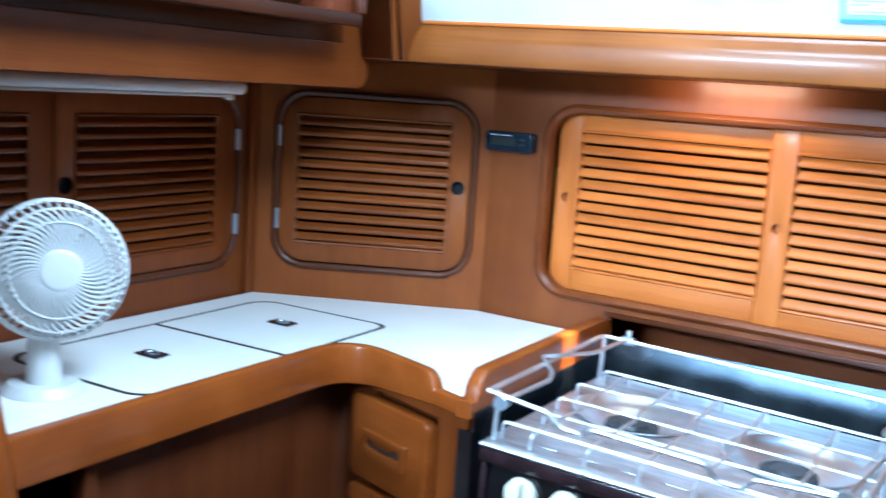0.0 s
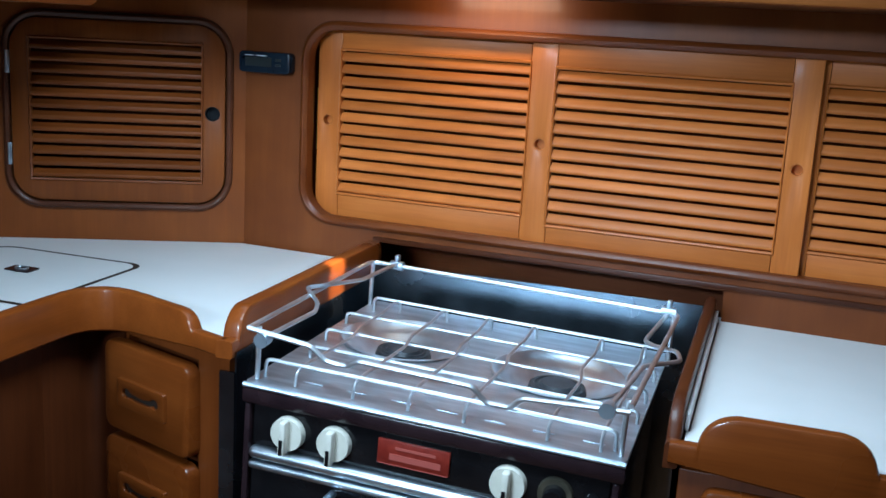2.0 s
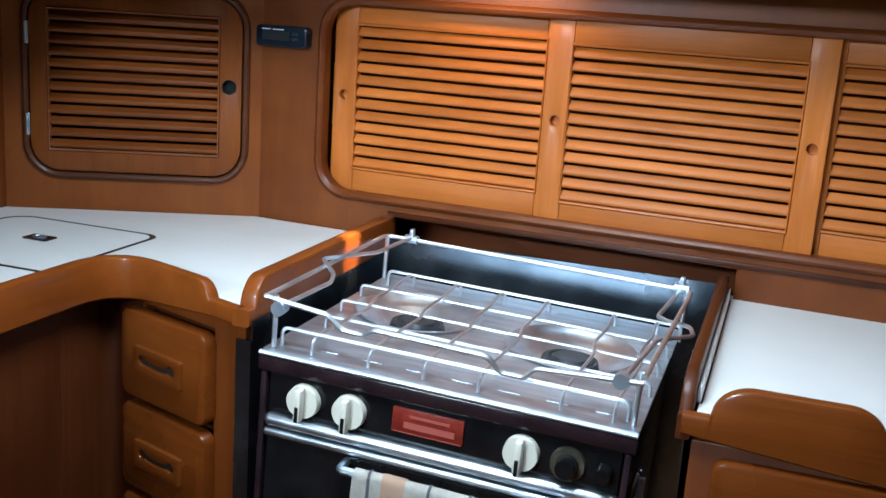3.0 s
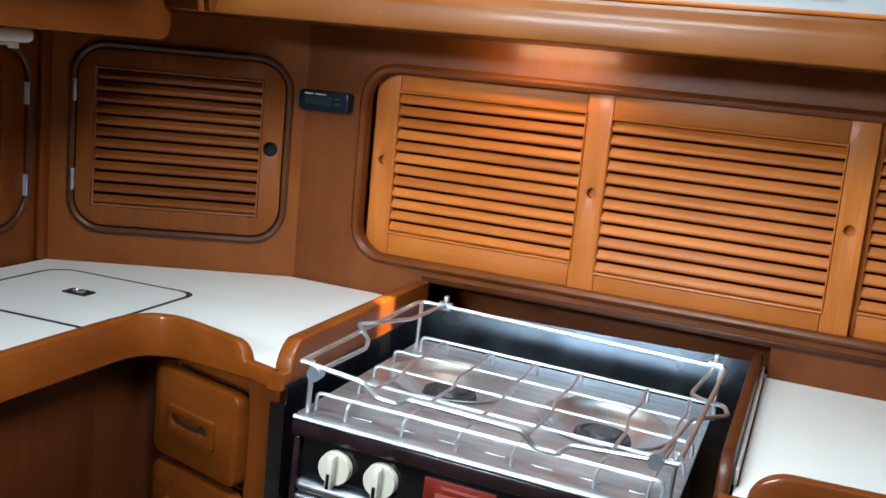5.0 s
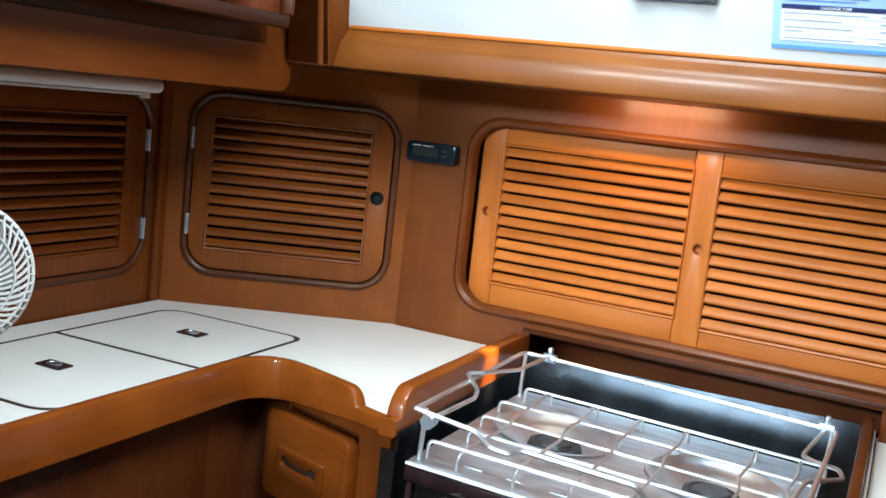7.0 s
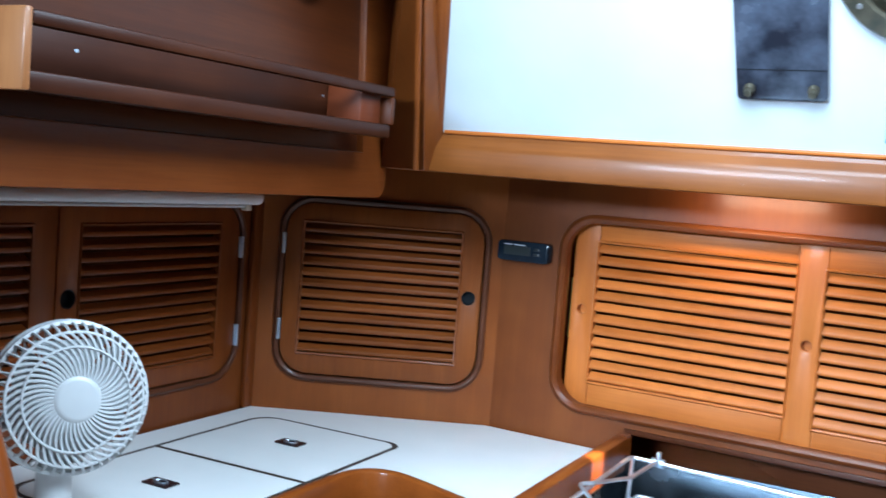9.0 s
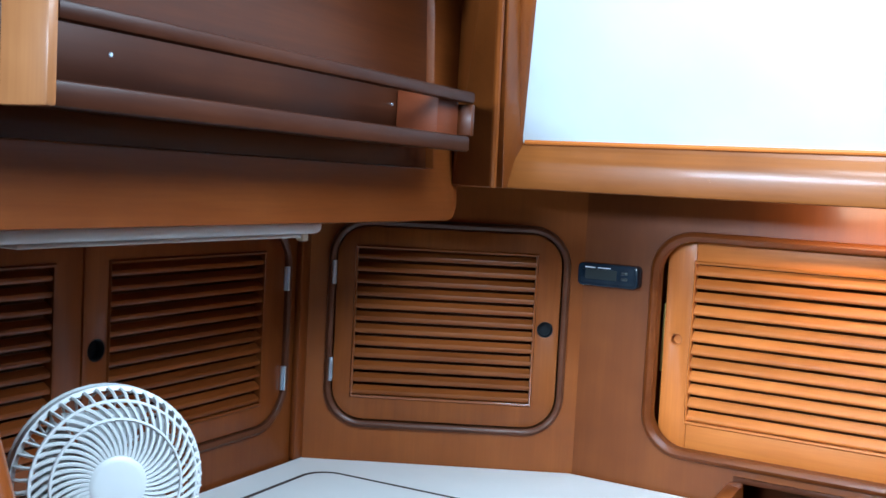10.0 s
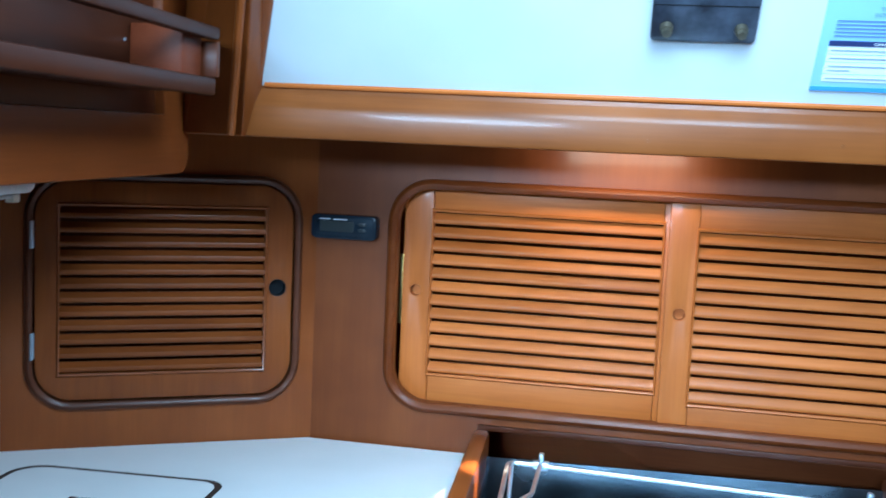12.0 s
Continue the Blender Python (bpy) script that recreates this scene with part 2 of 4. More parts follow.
def box(x0, x1, y0, y1, z0, z1, bevel=0.003, seg=2, bm=None):
    bm = bm or bmesh.new()
    r = bmesh.ops.create_cube(bm, size=1, matrix=Matrix.LocRotScale(((x0 + x1) / 2, (y0 + y1) / 2, (z0 + z1) / 2), None, (x1 - x0, y1 - y0, z1 - z0)))
    if bevel:
        es = list({e for v in r["verts"] for e in v.link_edges})
        bmesh.ops.bevel(bm, geom=es, offset=bevel, segments=seg, affect="EDGES", profile=0.5)
    return bm


def rod(p, q, r0, r1=None, n=16, bm=None):
    """A straight round bar from p to q."""
    bm = bm or bmesh.new()
    p, q = Vector(p), Vector(q)
    d = q - p
    m = Matrix.Translation((p + q) / 2) @ d.to_track_quat("Z", "Y").to_matrix().to_4x4()
    bmesh.ops.create_cone(bm, cap_ends=True, segments=n, radius1=r0, radius2=r0 if r1 is None else r1, depth=d.length, matrix=m)
    return bm


def tube(points, r, n=8, closed=False, bm=None):
    """A round bar along a line of points."""
    bm = bm or bmesh.new()
    pts = [Vector(p) for p in points]
    k = len(pts)
    rings, ref = [], None
    for i, p in enumerate(pts):
        a, b = pts[(i - 1) % k] if closed or i else p, pts[(i + 1) % k] if closed or i < k - 1 else p
        d = (b - a).normalized()
        if ref is None:
            ref = d.orthogonal().normalized()
        ref = (ref - d * ref.dot(d)).normalized()
        s = d.cross(ref)
        rings.append([bm.verts.new(p + r * (math.cos(j * math.tau / n) * ref + math.sin(j * math.tau / n) * s)) for j in range(n)])
    for i in range(k if closed else k - 1):
        A, B = rings[i], rings[(i + 1) % k]
        sh = 0
        if closed and i == k - 1:
            sh = min(range(n), key=lambda q: (A[0].co - B[q].co).length)
        for j in range(n):
            bm.faces.new((A[j], A[(j + 1) % n], B[(j + 1 + sh) % n], B[(j + sh) % n]))
    if not closed:
        bm.faces.new(rings[0])
        bm.faces.new(rings[-1])
    return bm


def soften(pts, r, n=5, closed=False):
    """The line of points with its corners rounded."""
    out, k = [], len(pts)
    pts = [Vector(p) for p in pts]
    for i, p in enumerate(pts):
        if not closed and i in (0, k - 1):
            out.append(p)
            continue
        a, b = pts[i - 1], pts[(i + 1) % k]
        ra = min(r, (a - p).length * 0.45, (b - p).length * 0.45)
        s, e = p + (a - p).normalized() * ra, p + (b - p).normalized() * ra
        for j in range(n + 1):
            t = j / n
            out.append((1 - t) ** 2 * s + 2 * t * (1 - t) * p + t * t * e)
    return out


def rrect(x0, x1, z0, z1, r, n=7):
    """A rounded rectangle, counter-clockwise, as pairs. r: one radius or four (bottom left, bottom right, top right, top left)."""
    rs = (r,) * 4 if not isinstance(r, tuple) else r
    out = []
    for (cx, cz, a0), q in zip(((x0, z0, 180), (x1, z0, 270), (x1, z1, 0), (x0, z1, 90)), rs):
        sx, sz = (1 if cx == x0 else -1), (1 if cz == z0 else -1)
        if q <= 0:
            out.append((cx, cz))
            continue
        for j in range(n + 1):
            a = radians(a0 + 90 * j / n)
            out.append((cx + sx * q + q * math.cos(a), cz + sz * q + q * math.sin(a)))
    return out


def circle(cx, cz, r, n=20):
    return [(cx + r * math.cos(i * math.tau / n), cz + r * math.sin(i * math.tau / n)) for i in range(n)]


def plate(outer, holes=(), y0=0.0, y1=0.02, flat=False, edge=0.0):
    """A board with holes: outline in x and z, depth from y0 (front) to y1; flat: outline in x and y, depth in z."""
    bm = bmesh.new()
    for loop in (outer, *holes):
        vs = [bm.verts.new((a, b, y0) if flat else (a, y0, b)) for a, b in loop]
        for i in range(len(vs)):
            bm.edges.new((vs[i - 1], vs[i]))
    bmesh.ops.triangle_fill(bm, edges=bm.edges[:], use_beauty=True)
    bmesh.ops.recalc_face_normals(bm, faces=bm.faces[:])
    rim = [e for e in bm.edges if len(e.link_faces) == 1]
    ext = bmesh.ops.extrude_face_region(bm, geom=bm.faces[:], use_keep_orig=True)
    vs = [g for g in ext["geom"] if isinstance(g, bmesh.types.BMVert)]
    bmesh.ops.translate(bm, verts=vs, vec=(0, 0, y1 - y0) if flat else (0, y1 - y0, 0))
    bmesh.ops.recalc_face_normals(bm, faces=bm.faces[:])
    if edge:
        bmesh.ops.bevel(bm, geom=[e for e in rim if e.is_valid], offset=edge, segments=2, affect="EDGES", profile=0.5)
    return bm


def ring(loop, profile, bm=None):
    """A moulding round a closed loop of (x, z): profile pairs (outward from the loop, y)."""
    bm = bm or bmesh.new()
    k, rows = len(loop), []
    for i in range(k):
        a, p, b = Vector(loop[i - 1]), Vector(loop[i]), Vector(loop[(i + 1) % k])
        d = (b - a).normalized()
        nrm = Vector((d.y, -d.x))
        rows.append([bm.verts.new((p.x + o * nrm.x, y, p.y + o * nrm.y)) for o, y in profile])
    for i in range(k):
        A, B = rows[i], rows[(i + 1) % k]
        for j in range(len(profile)):
            q = (j + 1) % len(profile)
            bm.faces.new((A[j], A[q], B[q], B[j]))
    return bm


def lip(path, thick, z0, tops, round_=0.006):
    """An upright strip along a plan path: the path is its outer face, thick to its left; its top height changes along it."""
    bm = bmesh.new()
    rows, k = [], len(path)
    for i, p in enumerate(path):
        a, b = Vector(path[max(i - 1, 0)]), Vector(path[min(i + 1, k - 1)])
        d = (b - a).normalized()
        nl = Vector((-d.y, d.x))
        p, zt = Vector(p), tops[i]
        zb = z0[i] if isinstance(z0, list) else z0
        r = min(round_, thick * 0.45)
        prof = ((0, zb + 0.003), (0, zt - r), (r * 0.3, zt - r * 0.3), (r, zt), (thick - r, zt), (thick - r * 0.3, zt - r * 0.3), (thick, zt - r), (thick, zb), (0.003, zb))
        rows.append([bm.verts.new((p.x + o * nl.x, p.y + o * nl.y, z)) for o, z in prof])
    for A, B in zip(rows, rows[1:]):
        for j in range(len(A)):
            q = (j + 1) % len(A)
            bm.faces.new((A[j], B[j], B[q], A[q]))
    bm.faces.new(rows[0])
    bm.faces.new(rows[-1])
    return bm


# ---- frames of the three locker fronts: x along the front, -y into the cabin ----
WA = pose(-1.097, 1.857, 0, 0, 0, -3.0)
WB = pose(-1.551, 1.628, 0, 0, 0, 26.7)
WC = pose(-1.565, 0.60, 0, 0, 0, 90)
LB, LC = 0.5085, 1.03

# ---- setting ----
SOFFIT = 1.447
part_floor = part("floor", box(-1.75, 1.45, -1.45, 2.05, -0.03, 0.0, 0), sole)
tagged(part_floor, "dark varnished teak cabin sole", "floor", kind="structure")
hx0, hx1, hy0, hy1 = -0.75, -0.21, 0.57, 1.11
ceil = part("ceiling", plate([(-1.75, -1.45), (1.45, -1.45), (1.45, 2.05), (-1.75, 2.05)], [[(hx0, hy0), (hx1, hy0), (hx1, hy1), (hx0, hy1)]], 1.95, 1.98, True), headliner)
tagged(ceil, "cream headliner under the deck with a hatch", "ceiling", kind="structure")
for nm, b in (("wall_south", box(-1.75, 1.45, -1.48, -1.45, 0, 1.95, 0)), ("wall_east", box(1.45, 1.48, -1.45, 2.05, 0, 1.95, 0)), ("wall_west", box(-1.78, -1.75, -1.45, 2.05, 0, 1.95, 0)), ("wall_north", box(-1.75, 1.45, 2.05, 2.08, 0, 1.95, 0))):
    tagged(part(nm, b, teak["z"]), "plain varnished teak cabin side", "wall", kind="structure")

# locker front A: a long rounded opening with sliding doors, and the recess behind the stove
A_OPEN = rrect(0.142, 1.66, 0.997, 1.374, (0.062, 0.062, 0.062, 0.062))
wa = part("wall_locker_front", plate([(0.0, 0.30), (0.310, 0.30), (0.310, 0.966), (0.985, 0.958), (0.985, 0.30), (1.75, 0.30), (1.75, SOFFIT + 0.03), (0.0, SOFFIT + 0.03)], [A_OPEN], 0.0, 0.018), ply, m=WA)
tagged(wa, "reddish varnished mahogany locker front over the stove", "wall", kind="structure")
mo = part("trim_long_opening", ring(A_OPEN, [(-0.004, 0.016), (-0.004, -0.004), (0.0, -0.008), (0.005, -0.010), (0.010, -0.008), (0.0135, -0.003), (0.0135, 0.002)]), teak["x"], m=WA)
tagged(mo, "rounded mahogany bead round the sliding door opening", "trim", kind="structure")
jb = part("trim_long_jamb", ring(A_OPEN, [(0.0, 0.0182), (0.0, 0.029), (0.016, 0.029), (0.016, 0.0182)]), teak["z"], m=WA)
tagged(jb, "teak jamb inside the sliding door opening", "trim", kind="structure")
bk = part("wall_locker_back", box(0.02, 1.72, 0.16, 0.17, 0.30, SOFFIT, 0), teak["x"], m=WA)
tagged(bk, "dark mahogany back of the locker", "wall", kind="structure")
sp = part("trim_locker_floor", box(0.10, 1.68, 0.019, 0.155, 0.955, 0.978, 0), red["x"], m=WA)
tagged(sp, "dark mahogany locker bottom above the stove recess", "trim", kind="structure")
lg = part("trim_ledge_strip", box(0.30, 1.74, -0.006, -0.0005, 0.962, 0.972, 0.002), red["x"], m=WA)
tagged(lg, "thin mahogany strip under the sliding doors", "trim", kind="structure")

bs = part("trim_brass_stop", box(0.1425, 0.1515, 0.040, 0.044, 1.128, 1.252, 0.001), brass, m=WA)
tagged(bs, "yellow brass stop strip beside the sliding door", "trim", kind="structure")

# locker front B: corner panel with its door opening
B_OPEN = rrect(0.047, 0.4715, 0.997, 1.367, 0.062)
wb = part("wall_corner_panel", plate([(0, 0.30), (LB, 0.30), (LB, SOFFIT + 0.3), (0, SOFFIT + 0.3)], [B_OPEN], 0.0, 0.018), panel_teak, m=WB)
tagged(wb, "varnished teak corner panel", "wall", kind="structure")
mb = part("trim_corner_opening", ring(B_OPEN, [(-0.001, 0.012), (-0.001, -0.006), (0.002, -0.009), (0.006, -0.010), (0.0105, -0.007), (0.0125, 0.002)]), moulding_wood, m=WB)
tagged(mb, "dark mahogany bead round the corner locker door", "trim", kind="structure")
# dark back so that the louvre gaps read as shade
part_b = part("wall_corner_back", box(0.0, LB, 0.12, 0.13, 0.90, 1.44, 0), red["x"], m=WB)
tagged(part_b, "inside of the corner locker, shade in its dark colour", "wall", kind="structure")

# locker front C: two hinged doors
C_OPEN = rrect(0.04, 0.972, 0.998, 1.356, 0.075)
wc = part("wall_side_panel", plate([(-0.1, 0.30), (LC, 0.30), (LC, 1.42), (-0.1, 1.42)], [C_OPEN], 0.0, 0.018), teak["z"], m=WC)
tagged(wc, "varnished teak locker front beside the corner", "wall", kind="structure")
mc = part("trim_side_opening", ring(C_OPEN, [(-0.001, 0.012), (-0.001, -0.006), (0.002, -0.009), (0.006, -0.010), (0.0105, -0.007), (0.0125, 0.002)]), moulding_wood, m=WC)
tagged(mc, "dark mahogany bead round the pair of locker doors", "trim", kind="structure")
# locker back coloured dark for the shade seen between the slats
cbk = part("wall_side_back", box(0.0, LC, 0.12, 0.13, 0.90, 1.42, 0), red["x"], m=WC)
tagged(cbk, "inside of the side locker, shade in its dark colour", "wall", kind="structure")
cp = part("trim_corner_post", box(LC - 0.028, LC + 0.004, -0.014, 0.0, 0.92, 1.42, 0.005), teak["z"], m=WC)
tagged(cp, "varnished teak corner post", "trim", kind="structure")




# ---- louvred doors ----
def louvred_door(frame_m, x0, x1, z0, z1, lx0, lx1, lz0, lz1, n, y0, finger_holes, radius, timber, label, group, hinges=(), cup=None):
    """A framed door with sloping slats, in the frame of its wall. finger_holes: (x, z, radius) each."""
    d = thing("louvred_door", frame_m @ pose(x0, y0, z0), label, "locker door", group)
    w, h = x1 - x0, z1 - z0
    a, b, c, e = lx0 - x0, lx1 - x0, lz0 - z0, lz1 - z0
    left = [circle(hx - x0, hz - z0, hr) for hx, hz, hr in finger_holes if hx < (x0 + x1) / 2]
    right = [circle(hx - x0, hz - z0, hr) for hx, hz, hr in finger_holes if hx >= (x0 + x1) / 2]
    if radius == 0.0:
        q = 0.0004
        part("stile", plate([(0, 0), (a - q, 0), (a - q, h), (0, h)], left, 0.0, 0.018, edge=0.0012), timber["z"], d)
        part("stile", plate([(b + q, 0), (w, 0), (w, h), (b + q, h)], right, 0.0, 0.018, edge=0.0012), timber["z"], d)
        part("rail", plate([(a + q, 0), (b - q, 0), (b - q, c), (a + q, c)], (), 0.0, 0.018, edge=0.0012), timber["x"], d)
        part("rail", plate([(a + q, e), (b - q, e), (b - q, h), (a + q, h)], (), 0.0, 0.018, edge=0.0012), timber["x"], d)
    else:
        part("door_frame", plate(rrect(0, w, 0, h, radius), [rrect(a, b, c, e, 0), *left, *right], 0.0, 0.018, edge=0.0015), timber["z"], d)
    bead = ring([(a, c), (b, c), (b, e), (a, e)], [(-0.001, 0.01), (-0.001, -0.002), (0.003, -0.0035), (0.006, -0.001), (0.006, 0.003)])
    part("bead", bead, timber["x"], d)
    pitch = (e - c) / n
    bm = bmesh.new()
    prof = []
    sliding = radius == 0.0
    top, bot, lean = pitch * (0.345 if sliding else 0.30), -pitch * 0.41, 0.0085 if sliding else 0.0115
    # a flat board leaning back as it rises, with a rounded lower lip
    prof += [(0.0012, bot + 0.0085), (0.0002, bot + 0.0050), (0.0006, bot + 0.0022), (0.0020, bot + 0.0005), (0.0036, bot), (0.0075, bot + 0.0015), (lean + 0.0045, top - 0.0030), (lean + 0.0042, top), (lean + 0.0010, top + 0.0003), (lean, top - 0.0012)]
    L = [bm.verts.new((0, y, z)) for y, z in prof]
    R = [bm.verts.new((b - a, y, z)) for y, z in prof]
    for j in range(len(prof)):
        q = (j + 1) % len(prof)
        bm.faces.new((L[j], L[q], R[q], R[j]))
    bm.faces.new(L)
    bm.faces.new(R)
    slat = smooth(finish(bm, "slat", timber["x"]))
    for i in range(n):
        share("slat", slat, d, pose(a, 0.0, c + (i + 0.5) * pitch))
    for hx, hz, hr in finger_holes:
        hx, hz = hx - x0, hz - z0
        lin = ring(circle(hx, hz, hr, 20), [(0.0, 0.001), (0.0, 0.017), (-0.0015, 0.017), (-0.0015, 0.001)])
        part("finger_hole", lin, cup or timber["x"], d)
        part("hole_back", rod((hx, 0.0165, hz), (hx, 0.019, hz), hr * 0.98), cup or timber["x"], d)
    for hxx, hzz in hinges:
        hb = box(hxx - x0 - 0.0045, hxx - x0 + 0.0045, -0.004, 0.001, hzz - z0 - 0.022, hzz - z0 + 0.022, 0.001)
        hg = part("hinge", hb, steel, d, "small bright metal butt hinge")
        part("knuckle", rod((hxx - x0, -0.006, hzz - z0 - 0.022), (hxx - x0, -0.006, hzz - z0 + 0.022), 0.0030, None, 10), steel, hg)
    return d


SLIDE = "light varnished teak sliding louvred door over the stove"
louvred_door(WA, 0.150, 0.615, 0.985, 1.388, 0.201, 0.591, 1.045, 1.331, 12, 0.030, ((0.173, 1.191, 0.011),), 0.0, gold, SLIDE, "sliding locker doors")
louvred_door(WA, 0.600, 1.104, 0.985, 1.388, 0.648, 1.056, 1.036, 1.325, 12, 0.009, ((0.624, 1.185, 0.011), (1.080, 1.183, 0.011)), 0.0, gold, SLIDE, "sliding locker doors")
louvred_door(WA, 1.088, 1.62, 0.985, 1.388, 1.114, 1.56, 1.042, 1.326, 12, 0.030, ((1.595, 1.188, 0.011),), 0.0, gold, SLIDE, "sliding locker doors")
louvred_door(WB, 0.051, 0.4675, 1.001, 1.363, 0.088, 0.420, 1.045, 1.323, 12, -0.002, ((0.442, 1.187, 0.0150),), 0.058, corner_teak, "varnished teak louvred locker door in the corner", "hinged locker doors", ((0.046, 1.275), (0.046, 1.093)), rubber)
louvred_door(WC, 0.494, 0.968, 1.002, 1.352, 0.543, 0.905, 1.042, 1.310, 12, -0.002, ((0.520, 1.185, 0.0170),), (0.0, 0.07, 0.07, 0.0), teak, "varnished teak louvred door of the side locker", "hinged locker doors", ((0.969, 1.262), (0.969, 1.079)), rubber)
louvred_door(WC, 0.045, 0.491, 1.002, 1.352, 0.100, 0.439, 1.042, 1.310, 12, -0.002, (), (0.07, 0.0, 0.0, 0.07), teak, "varnished teak louvred door of the side locker", "hinged locker doors", (), rubber)

# meter on the wall beside the corner
mt = thing("battery_meter", WA @ pose(0.055, 0, 1.298), "small black panel meter with a grey display", "meter")
part("case", plate(rrect(-0.058, 0.058, -0.021, 0.021, 0.009), (), -0.024, -0.001, edge=0.003), meter_blue, mt)
part("bezel", ring(rrect(-0.051, 0.051, -0.0155, 0.0155, 0.006), [(0.0, -0.0238), (0.0, -0.0258), (0.003, -0.0258), (0.003, -0.0238)]), meter_blue, mt)
part("display", plate(rrect(-0.042, 0.018, -0.008, 0.010, 0.002), (), -0.0255, -0.0235), lcd, mt)
for zz in (0.006, -0.004):
    part("button", box(0.027, 0.039, -0.0275, -0.0238, zz - 0.0025, zz + 0.0025, 0.001), lcd, mt)
for xa, xb in ((-0.043, -0.024), (-0.018, 0.006)):
    part("print_line", box(xa, xb, -0.0249, -0.0240, 0.0122, 0.0140, 0), paper_white, mt)

# ---- deck beam, soffit and cabin side above ----
BY = 1.542
bm = bmesh.new()
prof = [(0.004, 1.447), (0.001, 1.4485), (0.0, 1.452), (0.0, 1.488), (0.0012, 1.494), (0.0045, 1.500), (0.0100, 1.508), (0.0125, 1.513), (0.0125, 1.516), (0.0145, 1.520), (0.045, 1.520), (0.045, 1.447)]
ends = [[bm.verts.new((x, BY + y, z)) for y, z in prof] for x in (-1.122, 1.40)]
for k in range(len(prof)):
    q = (k + 1) % len(prof)
    bm.faces.new((ends[0][k], ends[0][q], ends[1][q], ends[1][k]))
for e in ends:
    bm.faces.new(e)
bmx = part("trim_deck_beam", bm, beam_wood)
tagged(bmx, "heavy golden teak fascia beam under the cabin side", "beam", kind="structure")
for bx_, bz_ in ((-0.805, 1.473), (-0.558, 1.466), (-0.305, 1.470), (-0.02, 1.468)):
    tagged(part("trim_bung", rod((bx_, BY - 0.0006, bz_), (bx_, BY + 0.003, bz_), 0.0028, None, 12), beam_wood), "small pale wooden bung in the beam", "trim", kind="structure")
sf = part("ceiling_soffit", box(-1.45, 1.40, BY + 0.046, 2.0, SOFFIT, SOFFIT + 0.02, 0), red["x"])
tagged(sf, "mahogany underside of the side deck", "ceiling", kind="structure")
LEAN_Y = 0.72


def cy(z):
    """The cabin side leans in as it rises."""
    return 1.560 - LEAN_Y * (z - 1.515)


PORT = (-0.245, 1.775, 0.185, 0.105)
sl = math.hypot(1, LEAN_Y)
CS = Matrix.Translation((0, cy(1.515), 1.515)) @ pose(0, 0, 0, math.degrees(math.atan(LEAN_Y)), 0, 0)
pz = (PORT[1] - 1.515) * sl
port_hole = rrect(PORT[0] - 0.15, PORT[0] + 0.15, pz - 0.085, pz + 0.085, 0.08)
cs = part("wall_cabin_side", plate([(-1.12, 0.0), (1.40, 0.0), (1.40, 0.535), (-0.985, 0.535)], [port_hole], 0.0, 0.02), white_vinyl, m=CS)
tagged(cs, "smooth white cabin side leaning inwards", "wall", kind="structure")
cv = part("trim_cove", tube([(-1.10, BY + 0.012, 1.5215), (1.40, BY + 0.012, 1.5215)], 0.004), gold["x"])
tagged(cv, "thin bright teak edge on top of the beam", "trim", kind="structure")

pt = thing("portlight", CS @ pose(PORT[0], 0, pz), "weathered bronze opening portlight in the cabin side", "porthole")
part("outer_ring", ring(rrect(-0.152, 0.152, -0.087, 0.087, 0.082, 10), [(0.0, 0.004), (0.0, -0.012), (0.004, -0.016), (0.030, -0.012), (0.034, -0.006), (0.034, 0.002)]), bronze, pt)
part("inner_ring", ring(rrect(-0.125, 0.125, -0.062, 0.062, 0.06, 10), [(0.0, 0.01), (0.0, -0.010), (0.012, -0.018), (0.027, -0.006), (0.027, 0.018)]), bronze, pt)
pn = part("pane", plate(rrect(-0.126, 0.126, -0.063, 0.063, 0.06, 10), (), 0.004, 0.010), glass, pt)
pn.visible_shadow = False
dg = part("dog_latch", box(-0.012, 0.012, -0.045, -0.010, -0.105, -0.055, 0.006), bronze, pt, m=pose(0.02, 0, 0))
part("dog_screw", rod((0, -0.03, -0.12), (0, -0.03, -0.055), 0.007), bronze, dg)
for sx in (-0.15, -0.09, 0.09, 0.15):
    part("screw", rod((sx, -0.016, -0.098 if abs(sx) < 0.1 else -0.06), (sx, -0.011, -0.098 if abs(sx) < 0.1 else -0.06), 0.004, 0.005, 10), wire_steel, pt)

bp_ = thing("switch_plate", CS @ pose(-0.5015, 0, (1.60 - 1.515) * sl), "scuffed glossy black plate with two bolts", "cover plate")
part("plate", plate(rrect(-0.066, 0.066, 0.0, 0.26, 0.007), (), -0.010, -0.0005, edge=0.0015), black_plate, bp_)
part("fold", box(-0.065, 0.065, -0.0108, -0.0095, 0.052, 0.0527, 0), rubber, bp_)
for sx in (-0.0465, 0.0465):
    bo = part("bolt", rod((sx, -0.020, 0.020), (sx, -0.009, 0.020), 0.0075, 0.009, 14), bronze, bp_)
    part("nut", rod((sx, -0.027, 0.020), (sx, -0.019, 0.020), 0.006, 0.007, 6), bronze, bo)

sg = thing("notice_sticker", CS @ pose(-0.355, 0, (1.543 - 1.515) * sl), "pale blue printed notice on the white cabin side", "sign")
part("sheet", plate(rrect(0, 0.27, 0, 0.133, 0.002), (), -0.0020, -0.0006), paper_blue, sg)
part("edge_band", box(0.0, 0.27, -0.0026, -0.0021, 0.0, 0.0065, 0), band_blue, sg)
part("field", plate(rrect(0.012, 0.258, 0.0145, 0.0675, 0.001), (), -0.0028, -0.0021), paper_white, sg)
